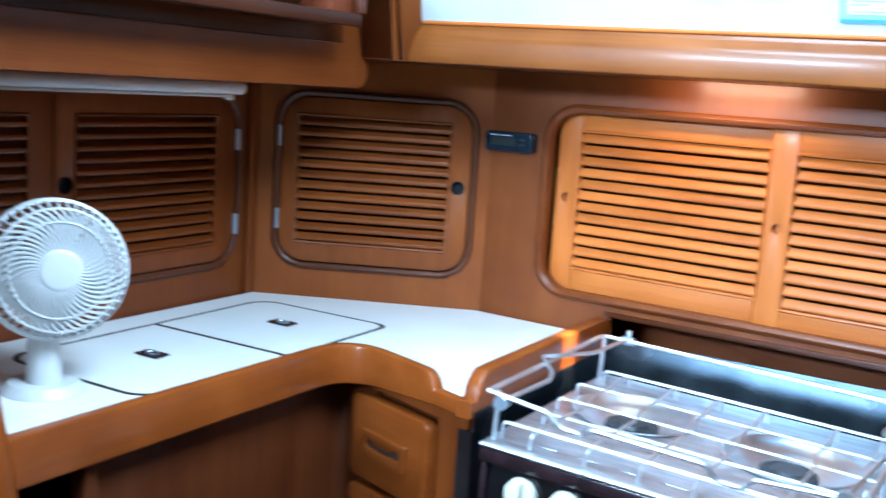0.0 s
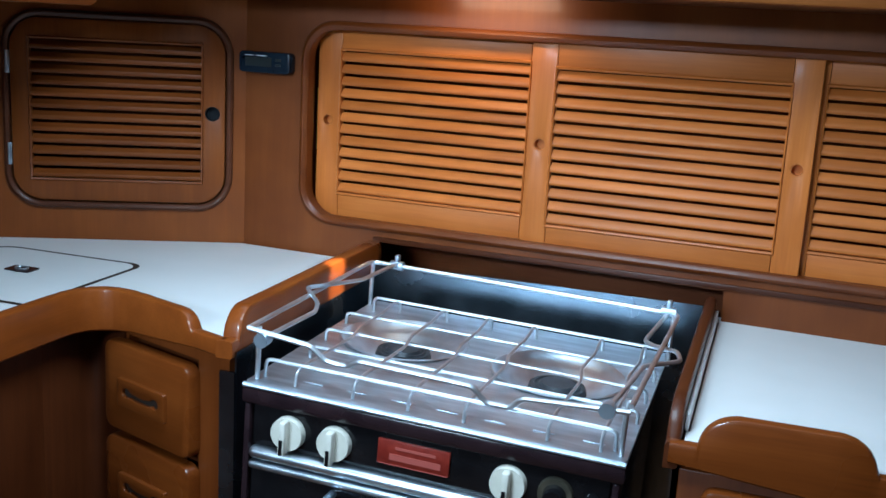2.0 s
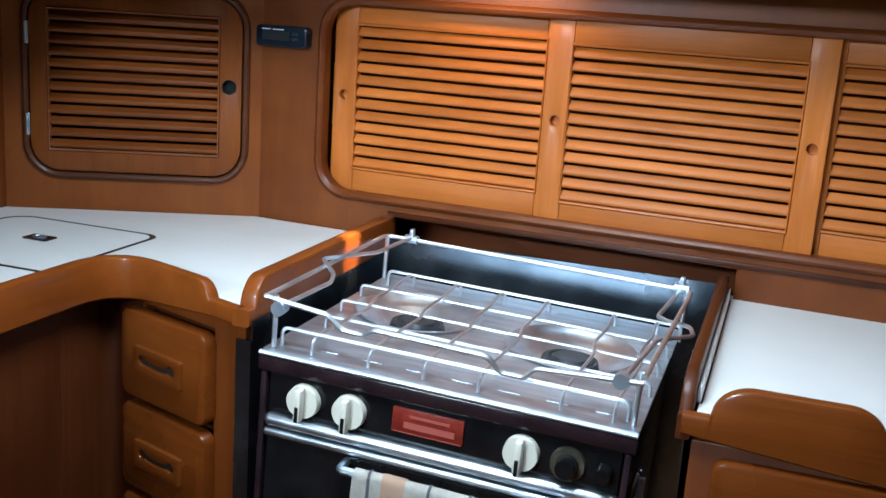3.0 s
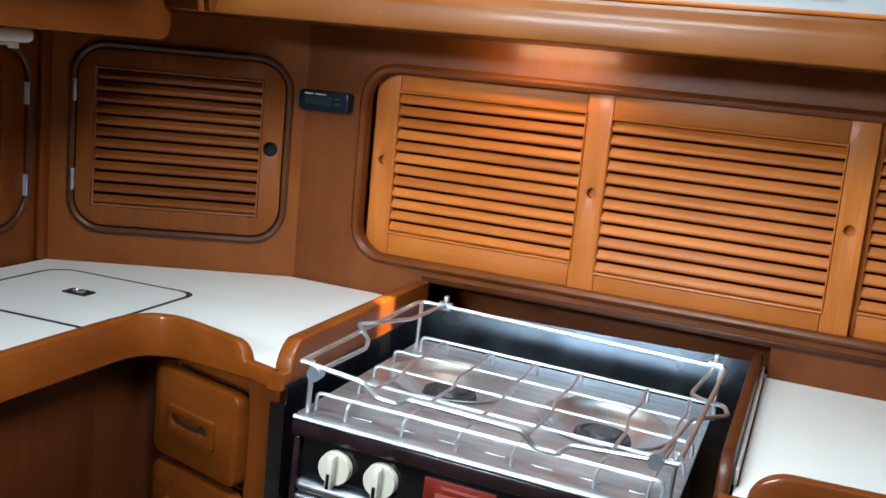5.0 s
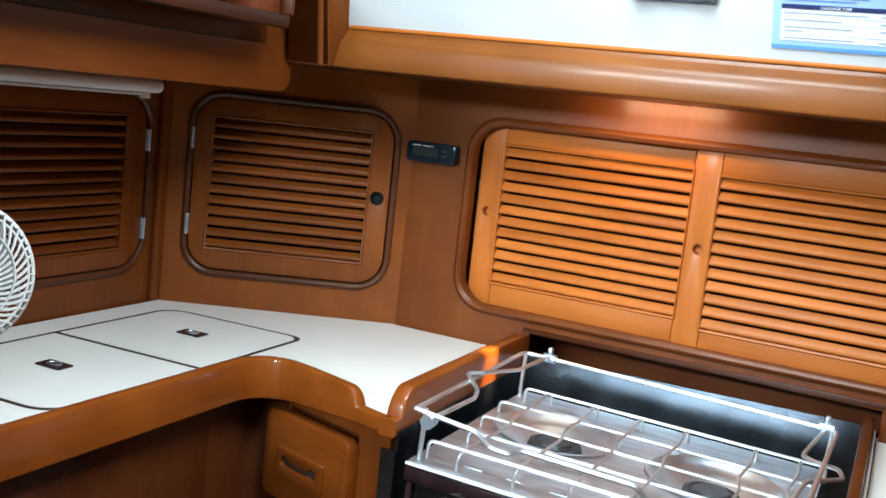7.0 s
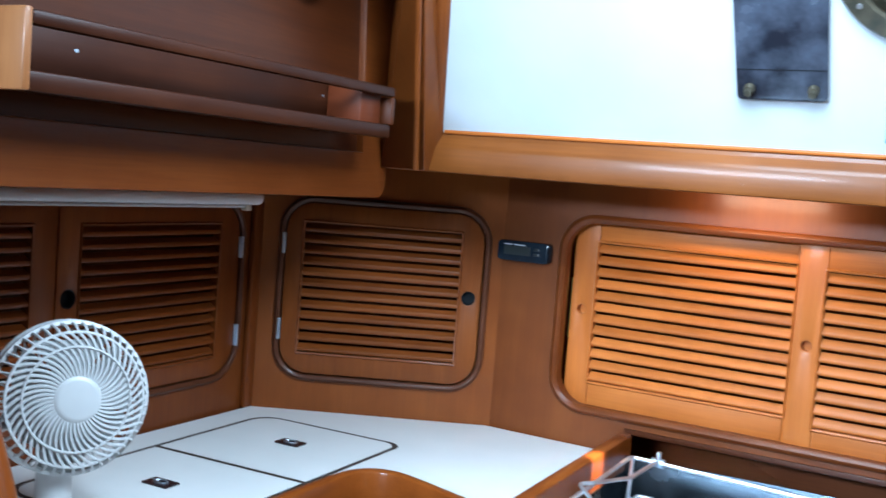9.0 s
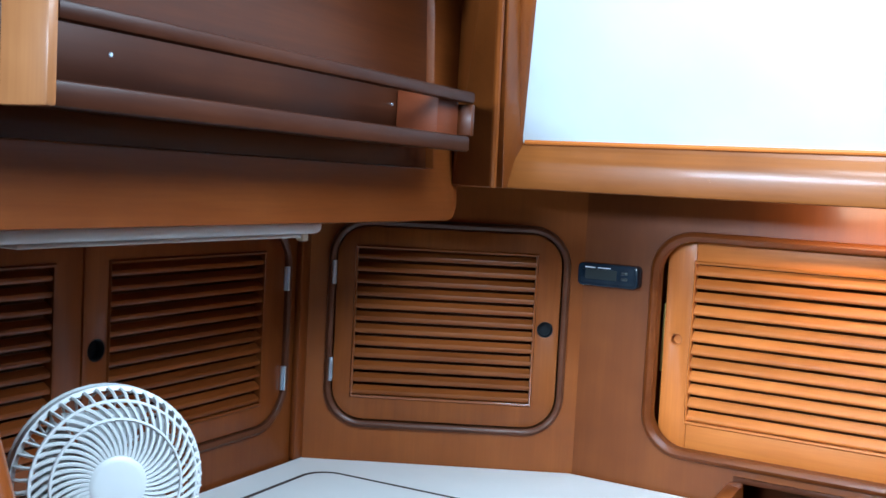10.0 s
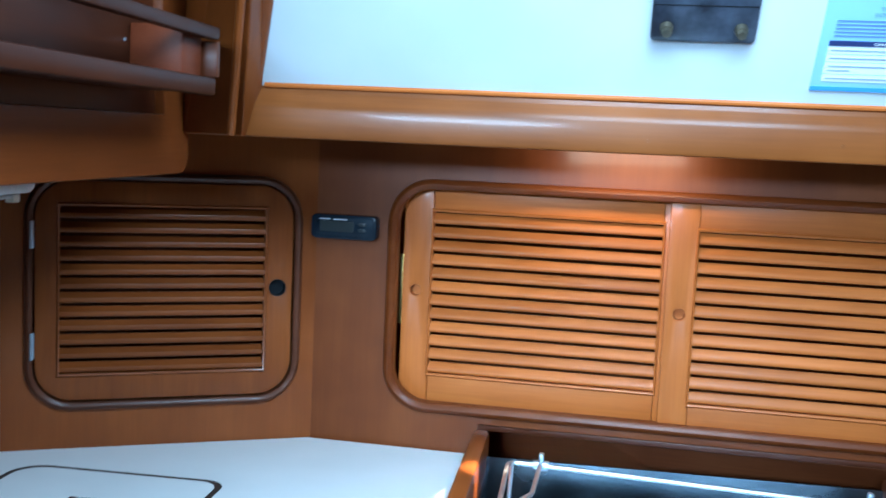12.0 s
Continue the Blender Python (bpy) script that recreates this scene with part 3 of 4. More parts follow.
part("bar", box(0.012, 0.258, -0.0036, -0.0021, 0.0676, 0.0745, 0), navy, sg)


def lettering(words, x, z, size, material, parent):
    """Flat printed words on a sheet, reading along x, standing in z."""
    d = bpy.data.curves.new("lettering", "FONT")
    d.body, d.size, d.align_x, d.extrude = words, size, "CENTER", 0.0001
    d.materials.append(material)
    ob = new("lettering", d)
    ob.parent = parent
    ob.matrix_basis = pose(x, -0.0030 if material is text_blue else -0.0038, z, 90, 0, 0)
    return ob


lettering("THE DISPOSAL OF PLASTIC OR GARBAGE", 0.140, 0.1175, 0.0082, text_blue, sg)
lettering("INTO ANY WATERS IS PROHIBITED FOR ALL", 0.140, 0.1090, 0.0082, text_blue, sg)
lettering("GARBAGE TYPE", 0.088, 0.0690, 0.0062, paper_white, sg)
for r in range(5):
    zz = 0.1018 - r * 0.0053
    part("print_line", box(0.016, (0.128, 0.127, 0.124, 0.131, 0.115)[r], -0.0028, -0.0021, zz, zz + 0.0022, 0), text_blue, sg)
    if r < 3:
        part("print_line", box(0.140, (0.250, 0.246, 0.235)[r], -0.0028, -0.0021, zz, zz + 0.0022, 0), text_blue, sg)
for zz, xa, xb in ((0.0605, 0.132, 0.245), (0.0490, 0.098, 0.230), (0.0372, 0.113, 0.240), (0.0310, 0.044, 0.0), (0.0190, 0.116, 0.235)):
    part("print_line", box(0.016, xa, -0.0036, -0.0029, zz, zz + 0.0017, 0), print_grey, sg)
    if xb:
        part("print_line", box(0.150, xb, -0.0036, -0.0029, zz, zz + 0.0017, 0), print_grey, sg)
for zz in (0.0555, 0.0440, 0.0260):
    part("rule", box(0.012, 0.258, -0.0032, -0.0029, zz, zz + 0.0005, 0), paper_blue, sg)


def prism(quads):
    """A closed block from a bottom and a top quadrilateral."""
    bm = bmesh.new()
    a, b = [[bm.verts.new(p) for p in q] for q in quads]
    bm.faces.new(a)
    bm.faces.new(b)
    for i in range(4):
        bm.faces.new((a[i], a[(i + 1) % 4], b[(i + 1) % 4], b[i]))
    bmesh.ops.recalc_face_normals(bm, faces=bm.faces[:])
    bmesh.ops.bevel(bm, geom=bm.edges[:], offset=0.002, segments=1, affect="EDGES")
    return bm


zt = 1.95
edge_t = -0.952
tr = part("trim_panel_edge", prism([[(-1.135, 1.545, 1.517), (-1.107, 1.545, 1.517), (-1.107, 1.60, 1.517), (-1.135, 1.60, 1.517)], [(edge_t - 0.045, cy(zt) - 0.012, zt), (edge_t, cy(zt) - 0.012, zt), (edge_t, cy(zt) + 0.05, zt), (edge_t - 0.045, cy(zt) + 0.05, zt)]]), panel_teak)
tagged(tr, "teak edge strip beside the white cabin side", "trim", kind="structure")
tp = part("trim_corner_pillar", prism([[(-1.20, 1.50, 1.447), (-1.123, 1.53, 1.447), (-1.123, 1.62, 1.447), (-1.20, 1.66, 1.447)], [(-1.20, 1.505, zt), (edge_t - 0.045, cy(zt) - 0.03, zt), (edge_t - 0.045, 1.62, zt), (-1.20, 1.66, zt)]]), panel_teak)
tagged(tp, "varnished teak pillar at the end of the beam", "trim", kind="structure")
bead = part("trim_pillar_bead", tube([(-1.138, 1.522, 1.45), (-1.000, cy(zt) - 0.035, zt)], 0.006), panel_teak)
tagged(bead, "slim teak bead on the pillar", "trim", kind="structure")

# ---- upper cabinet with its rack and lamp ----
uc = thing("upper_cabinet", pose(-1.20, 0.58, 1.391, 0, 0, 90), "varnished teak wall cabinet with a recessed dark panel", "cabinet")
W, H = 0.945, 0.559
part("face_frame", plate(rrect(0, W, 0, H, (0, 0.028, 0, 0)), [[(0.06, 0.081), (0.858, 0.081), (0.822, 0.50), (0.06, 0.50)]], 0.0, 0.022, edge=0.004), teak["x"], uc)
part("panel", box(0.05, 0.915, 0.014, 0.022, 0.05, 0.51, 0), red["x"], uc, "dark reddish flat panel")
part("body", box(0.0, W - 0.03, 0.0225, 0.36, 0.0, H, 0.002), teak["x"], uc)
rk = thing("rack", pose(-1.195, 0.64, 1.50, 0, 0, 90), "teak slotted book rack on the cabinet panel, darkened for shade", "rack")
RW = 0.717
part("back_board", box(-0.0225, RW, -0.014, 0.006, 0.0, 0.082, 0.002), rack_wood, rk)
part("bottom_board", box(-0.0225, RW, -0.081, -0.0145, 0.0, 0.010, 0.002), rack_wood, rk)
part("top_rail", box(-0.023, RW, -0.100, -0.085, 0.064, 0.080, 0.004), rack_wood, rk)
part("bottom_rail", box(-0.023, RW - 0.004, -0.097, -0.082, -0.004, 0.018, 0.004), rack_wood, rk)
part("end_block", box(RW - 0.075, RW - 0.013, -0.081, -0.015, 0.011, 0.076, 0.003), rack_end, rk)
# the board's pale tone stands for sunlight falling on it
part("end_board", box(-0.034, -0.0235, -0.101, -0.046, -0.004, 0.082, 0.003), sunlit_end, rk, "teak end board with a sun patch in its pale colour")
part("end_cap", box(RW - 0.006, RW + 0.004, -0.098, -0.015, 0.019, 0.063, 0.002), red["z"], rk)
for xx in (0.115, RW - 0.085):
    part("screw", rod((xx, -0.0155, 0.055), (xx, -0.013, 0.055), 0.0020, 0.0026, 10), steel, rk)

lp = thing("under_cabinet_lamp", pose(-1.345, 0.74, 1.3905, 0, 0, 90), "white plastic strip lamp under the wall cabinet, off", "lamp")
part("housing", box(0, 0.572, -0.035, 0.035, -0.024, 0.0, 0.011, 4), white_plastic, lp)
part("diffuser", box(0.03, 0.54, -0.028, 0.028, -0.029, -0.0235, 0.0025, 2), white_plastic, lp)
part("switch", box(0.525, 0.540, -0.030, -0.018, -0.034, -0.0235, 0.002), cream_plastic, lp)

# bronze figure fixed high on the panel
ob_ = bmesh.new()
bmesh.ops.create_icosphere(ob_, subdivisions=3, radius=0.045)
for v in ob_.verts:
    v.co *= 1 + 0.30 * noise.noise(v.co * 60)
    v.co.y *= 0.45
orn = part("wall_ornament", ob_, bronze, m=pose(-1.172, 1.235, 1.760, 0, 0, 90))
tagged(orn, "dark weathered bronze ornament on the cabinet panel", "ornament")

# ---- counter, corner run ----
ZC = 0.92
outer_path = soften([(-1.094, 0.57, 0), (-1.080, 1.345, 0), (-0.797, 1.243, 0)], 0.095, 10)
outer_path = [(p.x, p.y) for p in outer_path]
fine = []
for a, b in zip(outer_path, outer_path[1:]):
    k = max(1, int(math.hypot(b[0] - a[0], b[1] - a[1]) / 0.003))
    fine += [(a[0] + (b[0] - a[0]) * i / k, a[1] + (b[1] - a[1]) * i / k) for i in range(k)]
outer_path = fine + [outer_path[-1]]


def rounded_top(path, low, high, start, end, run=0.03):
    """Heights along a path: low before start and after end, rounded shoulders of length run."""
    out, s, last = [], 0.0, path[0]
    total = sum(math.hypot(b[0] - a[0], b[1] - a[1]) for a, b in zip(path, path[1:]))
    for p in path:
        s += math.hypot(p[0] - last[0], p[1] - last[1])
        last = p
        d = min(s - start, total - end - s)
        t = max(0.0, min(1.0, d / run))
        out.append(low + (high - low) * math.sqrt(1 - (1 - t) ** 2))
    return out


ctop = [(-1.565, 0.57), (-1.112, 0.57)] + [(x - 0.012, y + 0.012) if x < -1.06 else (x, y + 0.014) for x, y in outer_path[::10] if x < -0.83] + [(-0.806, 1.25), (-0.806, 1.832), (-1.10, 1.848), (-1.553, 1.629)]
LID = rrect(-1.488, -1.152, 0.928, 1.588, (0.05, 0.055, 0.035, 0.05), 8)
ct = thing("worktop", pose(0, 0, 0), "white laminate galley worktop with two flush lids", "worktop")
part("surface", plate(ctop, [LID], ZC, ZC - 0.02, True), laminate, ct)
part("gasket", plate(rrect(-1.4885, -1.1515, 0.9275, 1.5885, 0.036), (), ZC - 0.0002, ZC - 0.02, True), seam, ct)
g, dv = 0.0100, 1.265
for nm, lo, hi, rr in (("lid", 0.928 + g, dv - g * 0.6, (0.045, 0.05, 0, 0)), ("lid", dv + g * 0.6, 1.588 - g, (0, 0, 0.03, 0.045))):
    ld = part(nm, plate(rrect(-1.488 + g, -1.152 - g, lo, hi, rr, 8), (), ZC + 0.0004, ZC - 0.0010, True), laminate, ct, "flush white lid of the cold box")
    cxx, cyy = (-1.327, 1.108) if lo < 1 else (-1.317, 1.444)
    q = part("latch_plate", plate(rrect(cxx - 0.026, cxx + 0.026, cyy - 0.017, cyy + 0.017, 0.003), (), ZC + 0.003, ZC + 0.0008, True), brown_enamel, ld, "dark flush latch with a bright ring")
tagged(ct, kind="")
for cxx, cyy in ((-1.327, 1.108), (-1.317, 1.444)):
    part("ring_pull", tube([(cxx + 0.012 * math.cos(a * math.tau / 14), cyy + 0.009 * math.sin(a * math.tau / 14), ZC + 0.0040) for a in range(14)], 0.0018, 6, True), hob_steel, ct)

fd = thing("fiddle_rail", pose(0, 0, 0), "curved varnished teak fiddle along the worktop edge", "fiddle rail")
part("rail", lip(outer_path, 0.022, [0.879 + 0.017 * max(0.0, min(1.0, (x + 1.05) / 0.20)) for x, y in outer_path], rounded_top(outer_path, ZC + 0.003, 0.950, -1.0, 0.066, 0.034)), honey["y"], fd)
side_path = [(-0.797, 1.243 + i * 0.003) for i in range(0, 193)]
sd = thing("side_fiddle", pose(0, 0, 0), "varnished teak fiddle between worktop and stove", "fiddle rail", "stove side fiddles")
part("rail", lip(side_path, 0.028, 0.896, rounded_top(side_path, ZC + 0.003, 0.967, 0.022, -1.0, 0.040)), honey["y"], sd, m=pose(0.022, 0, 0))

# ---- base cabinets ----
bc = thing("base_cabinet", pose(0, 0, 0), "varnished teak base cabinet under the worktop", "cabinet")
# these panels get their under-counter shade from the darkened timber colour
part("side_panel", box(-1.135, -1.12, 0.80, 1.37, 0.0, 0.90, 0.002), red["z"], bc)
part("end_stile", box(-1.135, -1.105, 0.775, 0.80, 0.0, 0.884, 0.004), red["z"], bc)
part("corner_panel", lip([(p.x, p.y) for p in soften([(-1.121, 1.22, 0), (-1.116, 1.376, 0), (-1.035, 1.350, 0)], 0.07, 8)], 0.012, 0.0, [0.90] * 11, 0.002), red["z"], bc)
# black sheet added for the darkness in the open gap under the fascia
part("gap_shade_sheet", box(-1.50, -1.49, 0.50, 1.37, 0.0, 0.90, 0), black, bc)

fa = math.degrees(math.atan2(1.243 - 1.335, -0.797 + 1.06))
dcab = thing("drawer_cabinet", pose(-1.062, 1.352, 0, 0, 0, fa), "varnished teak drawer unit with a stack of drawers", "cabinet")
FL = math.hypot(0.265, 0.092)
part("face", plate([(0, 0), (FL, 0), (FL, 0.9), (0, 0.9)], [rrect(0.035, 0.21, 0.08, 0.868, 0)], 0.010, 0.028), teak["z"], dcab)
part("inside", box(0.02, FL, 0.03, 0.04, 0.0, 0.87, 0), red["x"], dcab)
for k in range(4):
    zb = 0.709 - k * 0.166
    dr = part("drawer_front", plate(rrect(-0.004, 0.214, zb - 0.003, zb + 0.151, 0.020, 6), (), -0.014, 0.0095, edge=0.008), drawer_teak["x"], dcab)
    zc = zb + 0.072
    slot = [(0.066 + 0.010 * math.cos(radians(a)), zc + 0.001 + 0.0085 * math.sin(radians(a))) for a in range(40, 321, 20)]
    slot += [(0.066 + 0.072 * u / 8, zc - 0.0045 - 0.003 * math.sin(math.pi * u / 8)) for u in range(1, 8)]
    slot += [(0.138 + 0.010 * math.cos(radians(a)), zc + 0.001 + 0.0085 * math.sin(radians(a))) for a in range(220, 501, 20)]
    slot += [(0.138 - 0.072 * u / 8, zc + 0.0065 - 0.005 * math.sin(math.pi * u / 8)) for u in range(1, 8)]
    part("pull_frame", plate(rrect(0.042, 0.162, zc - 0.025, zc + 0.023, 0.003), [slot], -0.0215, -0.0142, edge=0.0012), drawer_teak["x"], dr, "carved teak pull")
    # thin dark plate behind the slot, painted as the shade of a recess
    part("pull_shade_plate", plate(rrect(0.050, 0.154, zc - 0.012, zc + 0.013, 0.003), (), -0.0152, -0.0142), seam, dr)

# ---- stove bay ----
bay = thing("stove_bay_lining", pose(0, 0, 0), "dark polished steel lining of the stove bay", "lining")
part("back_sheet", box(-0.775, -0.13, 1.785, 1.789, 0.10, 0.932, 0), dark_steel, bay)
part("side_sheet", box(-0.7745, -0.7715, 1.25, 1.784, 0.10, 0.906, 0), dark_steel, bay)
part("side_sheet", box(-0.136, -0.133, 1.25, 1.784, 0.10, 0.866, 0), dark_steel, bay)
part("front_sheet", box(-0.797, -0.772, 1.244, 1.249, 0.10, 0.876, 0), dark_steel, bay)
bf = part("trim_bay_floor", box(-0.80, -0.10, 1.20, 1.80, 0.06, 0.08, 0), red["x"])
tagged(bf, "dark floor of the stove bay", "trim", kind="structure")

SM = pose(-0.4585, 1.20, 0.875, 0, 2.1, 0.0)
st = thing("gas_stove", SM, "two-burner stainless gimballed gas stove with oven", "stove")
SW = 0.272
DP = 0.49


def dish(cx, cyv):
    """The pressed bowl round a burner."""
    bm = bmesh.new()
    rows = []
    for r, z in ((0.108, 0.0022), (0.1045, 0.0038), (0.100, 0.0022), (0.096, -0.003), (0.084, -0.010), (0.078, -0.011), (0.072, -0.014), (0.058, -0.023), (0.046, -0.027), (0.0, -0.027)):
        rows.append([bm.verts.new((cx + r * math.cos(a * math.tau / 36), cyv + r * math.sin(a * math.tau / 36), z)) for a in range(36)] if r else [bm.verts.new((cx, cyv, z))])
    for A, B in zip(rows, rows[1:]):
        for j in range(36):
            if len(B) == 1:
                bm.faces.new((A[j], A[(j + 1) % 36], B[0]))
            else:
                bm.faces.new((A[j], A[(j + 1) % 36], B[(j + 1) % 36], B[j]))
    return bm


burners = ((-0.1415, 0.300), (0.124, 0.277))
part("hob_top", plate(rrect(-SW, SW, 0, DP, 0.008), [circle(bx, by, 0.1045, 36) for bx, by in burners], 0.0, -0.006, True), hob_steel, st, "brushed stainless hob")
part("front_lip", box(-SW - 0.002, SW + 0.002, -0.006, 0.012, -0.030, -0.0065, 0.005), brown_enamel, st)
part("front_edge", tube([(-SW, -0.003, -0.003), (SW, -0.003, -0.003)], 0.004), steel, st)
part("oven_body", box(-SW + 0.012, SW - 0.012, 0.012, DP - 0.02, -0.46, -0.036, 0.003), brown_enamel, st)
part("control_panel", box(-SW + 0.016, SW - 0.016, 0.002, 0.0115, -0.0925, -0.031, 0.002), black, st, "glossy black control panel")
part("chrome_strip", box(-SW + 0.014, SW - 0.014, -0.010, 0.0115, -0.1115, -0.093, 0.0085, 5), bowl_steel, st)
part("chrome_strip", box(-SW + 0.014, SW - 0.014, -0.008, 0.0115, -0.127, -0.115, 0.005, 4), bowl_steel, st)
part("oven_door", box(-SW + 0.016, SW - 0.016, 0.0, 0.0115, -0.445, -0.128, 0.004), black, st, "dark glossy oven door")
part("side_trim", box(-SW + 0.004, -SW + 0.013, -0.004, 0.03, -0.46, -0.031, 0.002), brown_enamel, st)
part("side_trim", box(SW - 0.013, SW - 0.004, -0.004, 0.03, -0.46, -0.031, 0.002), brown_enamel, st)
for bx, by in burners:
    part("burner_bowl", dish(bx, by), bowl_steel, st, "shiny pressed burner bowl")
    bu = part("burner", rod((bx, by, -0.0275), (bx, by, -0.017), 0.047, 0.044, 32), burner_iron, st, "dark cast burner")
    part("burner_cap", rod((bx, by, -0.017), (bx, by, -0.0125), 0.030, 0.027, 28), burner_iron, bu)
    part("burner_ring", tube([(bx + 0.036 * math.cos(a * math.tau / 24), by + 0.036 * math.sin(a * math.tau / 24), -0.0165) for a in range(24)], 0.0022, 6, True), burner_iron, bu)


def knob(kx, kz, material, r, parent):
    k = part("knob", rod((kx, 0.002, kz), (kx, -0.010, kz), r, r * 0.96, 28), material, parent)
    part("grip", box(-0.0055, 0.0055, -0.026, -0.0095, -r * 1.05, r * 0.95, 0.004), material, k, m=pose(kx, 0, kz))
    part("pointer", box(-0.0026, 0.0026, -0.0272, -0.0255, -r * 0.98, -r * 0.06, 0.0008), black, k, m=pose(kx, 0, kz))
    return k


for kx in (-0.1985, -0.1275, 0.1235):
    knob(kx, -0.063, cream_plastic, 0.025, st)
kb = part("knob_base", rod((0.187, 0.002, -0.064), (0.187, -0.006, -0.064), 0.024, 0.023, 28), bronze, st)
part("knob", rod((0.187, -0.006, -0.064), (0.187, -0.024, -0.064), 0.016, 0.013, 20), black, kb)
part("igniter", rod((0.236, 0.002, -0.064), (0.236, -0.018, -0.064), 0.012, 0.010, 20), black, st)
bd = part("badge", box(-0.052, 0.052, -0.003, 0.002, -0.084, -0.048, 0.001), badge_red, st, "red enamel maker's badge", m=pose(-0.011, 0, 0.009))
part("badge_border", box(-0.05, 0.05, -0.0036, -0.0029, -0.0835, -0.0825, 0), pink, bd)
part("badge_mark", box(-0.026, 0.032, -0.0036, -0.0029, -0.060, -0.056, 0), pink, bd)
part("badge_mark", box(-0.034, 0.040, -0.0036, -0.0029, -0.076, -0.067, 0), pink, bd)
for i in range(7):
    xx = -0.20 + i * 0.068
    part("hob_slot", box(xx, xx + 0.030, 0.040, 0.0425, -0.0002, 0.0012, 0.0005), bowl_steel, st)

# pot grate: two long side wires, cross wires with bent feet
GB = 0.420
gt = part("pot_grate", tube(soften([(-0.256, 0.032, 0.0), (-0.256, 0.032, 0.027), (0.252, 0.032, 0.027), (0.252, 0.032, 0.0)], 0.01), 0.0029), wire_steel, st, "bent wire pot grate")
part("wire", tube(soften([(-0.246, GB, 0.0), (-0.246, GB, 0.027), (0.276, GB, 0.027), (0.276, GB, 0.0)], 0.01), 0.0029), wire_steel, gt)
for yy, xl in ((0.135, -0.235), (0.225, -0.250), (0.325, -0.258)):
    part("wire", tube(soften([(xl, yy, 0.001), (xl, yy, 0.021), (0.266, yy, 0.021), (0.266, yy, 0.001)], 0.010), 0.0025), wire_steel, gt)
for xx in (-0.200, -0.112, -0.030, 0.050, 0.165, 0.236):
    part("wire", tube(soften([(xx, 0.014, 0.001), (xx, 0.016, 0.023), (xx, 0.050, 0.025), (xx + 0.006, 0.20, 0.024), (xx - 0.004, 0.26, 0.024), (xx + 0.004, 0.33, 0.029), (xx, 0.40, 0.030), (xx, GB + 0.012, 0.022), (xx, GB + 0.014, 0.001)], 0.012), 0.0025), wire_steel, gt)

# sea rail: four posts, a top rail all round with kinked pot arms
RZ = 0.078
BK = 0.470
rl = part("sea_rail", tube(soften([(-0.272, 0.004, RZ), (-0.276, BK, RZ), (0.280, BK, RZ - 0.002), (0.268, 0.004, RZ - 0.004)], 0.018), 0.0038), wire_steel, st, "bright wire sea rail round the hob")
part("front_bar", tube(soften([(-0.272, 0.004, RZ), (-0.176, 0.002, RZ - 0.008), (-0.152, 0.008, RZ - 0.028), (-0.120, 0.008, RZ - 0.029), (-0.104, 0.003, RZ - 0.017), (0.060, 0.002, RZ - 0.019), (0.080, 0.008, RZ - 0.040), (0.112, 0.008, RZ - 0.040), (0.128, 0.002, RZ - 0.022), (0.268, 0.004, RZ - 0.012)], 0.007), 0.0041), wire_steel, rl)
for px, py in ((-0.262, 0.018), (0.262, 0.018), (-0.270, BK - 0.008), (0.272, BK - 0.008)):
    part("post", rod((px, py, -0.002), (px, py, RZ), 0.0038, None, 10), wire_steel, rl)
for px, py in ((-0.247, 0.004), (0.240, 0.002)):
    part("clamp_knob", rod((px, py - 0.012, RZ - 0.012), (px, py + 0.008, RZ - 0.012), 0.0105, 0.0095, 18), steel, rl)
for px in (-0.226, 0.262):
    cl = part("clamp", rod((px - 0.012, BK, RZ), (px + 0.012, BK, RZ), 0.0085, 0.0085, 14), steel, rl)
    part("wing_nut", box(px - 0.004, px + 0.004, BK - 0.006, BK + 0.006, RZ + 0.006, RZ + 0.020, 0.002), steel, cl)
part("pot_arm", tube(soften([(-0.247, 0.004, RZ - 0.010), (-0.244, 0.165, RZ - 0.012), (-0.250, 0.185, RZ - 0.004), (-0.284, 0.215, RZ + 0.008), (-0.264, 0.235, RZ + 0.010), (-0.232, 0.320, RZ + 0.006), (-0.226, BK, RZ + 0.004)], 0.008), 0.0036), wire_steel, rl)
part("pot_arm", tube(soften([(0.240, 0.004, RZ - 0.012), (0.252, 0.17, RZ - 0.020), (0.258, 0.21, RZ - 0.016), (0.305, 0.27, RZ - 0.018), (0.296, 0.30, RZ - 0.014), (0.256, 0.33, RZ - 0.020), (0.238, 0.38, RZ - 0.030), (0.262, BK, RZ - 0.002)], 0.010), 0.0036), wire_steel, rl)

# gimbal bracket between the stove and the bay side
gb = part("gimbal_bracket", box(SW - 0.004, SW + 0.004, 0.020, 0.085, -0.215, -0.085, 0.003), dark_steel, st, "steel gimbal bracket")
for zz in (-0.112, -0.15, -0.19):
    part("bolt", rod((SW + 0.004, 0.035, zz), (SW + 0.010, 0.035, zz), 0.007, 0.006, 6), steel, gb)
part("guide", box(SW + 0.004, SW + 0.012, 0.062, 0.072, -0.215, -0.09, 0.002), steel, gb)

# towel over the oven rail
part("oven_rail", tube(soften([(-0.125, 0.0, -0.139), (-0.125, -0.030, -0.139), (0.185, -0.030, -0.139), (0.185, 0.0, -0.139)], 0.008), 0.006), steel, st, "chrome oven door rail")
tw = thing("tea_towel", SM @ pose(0.005, -0.030, -0.139), "white cotton tea towel with grey stripes on the oven rail", "towel")


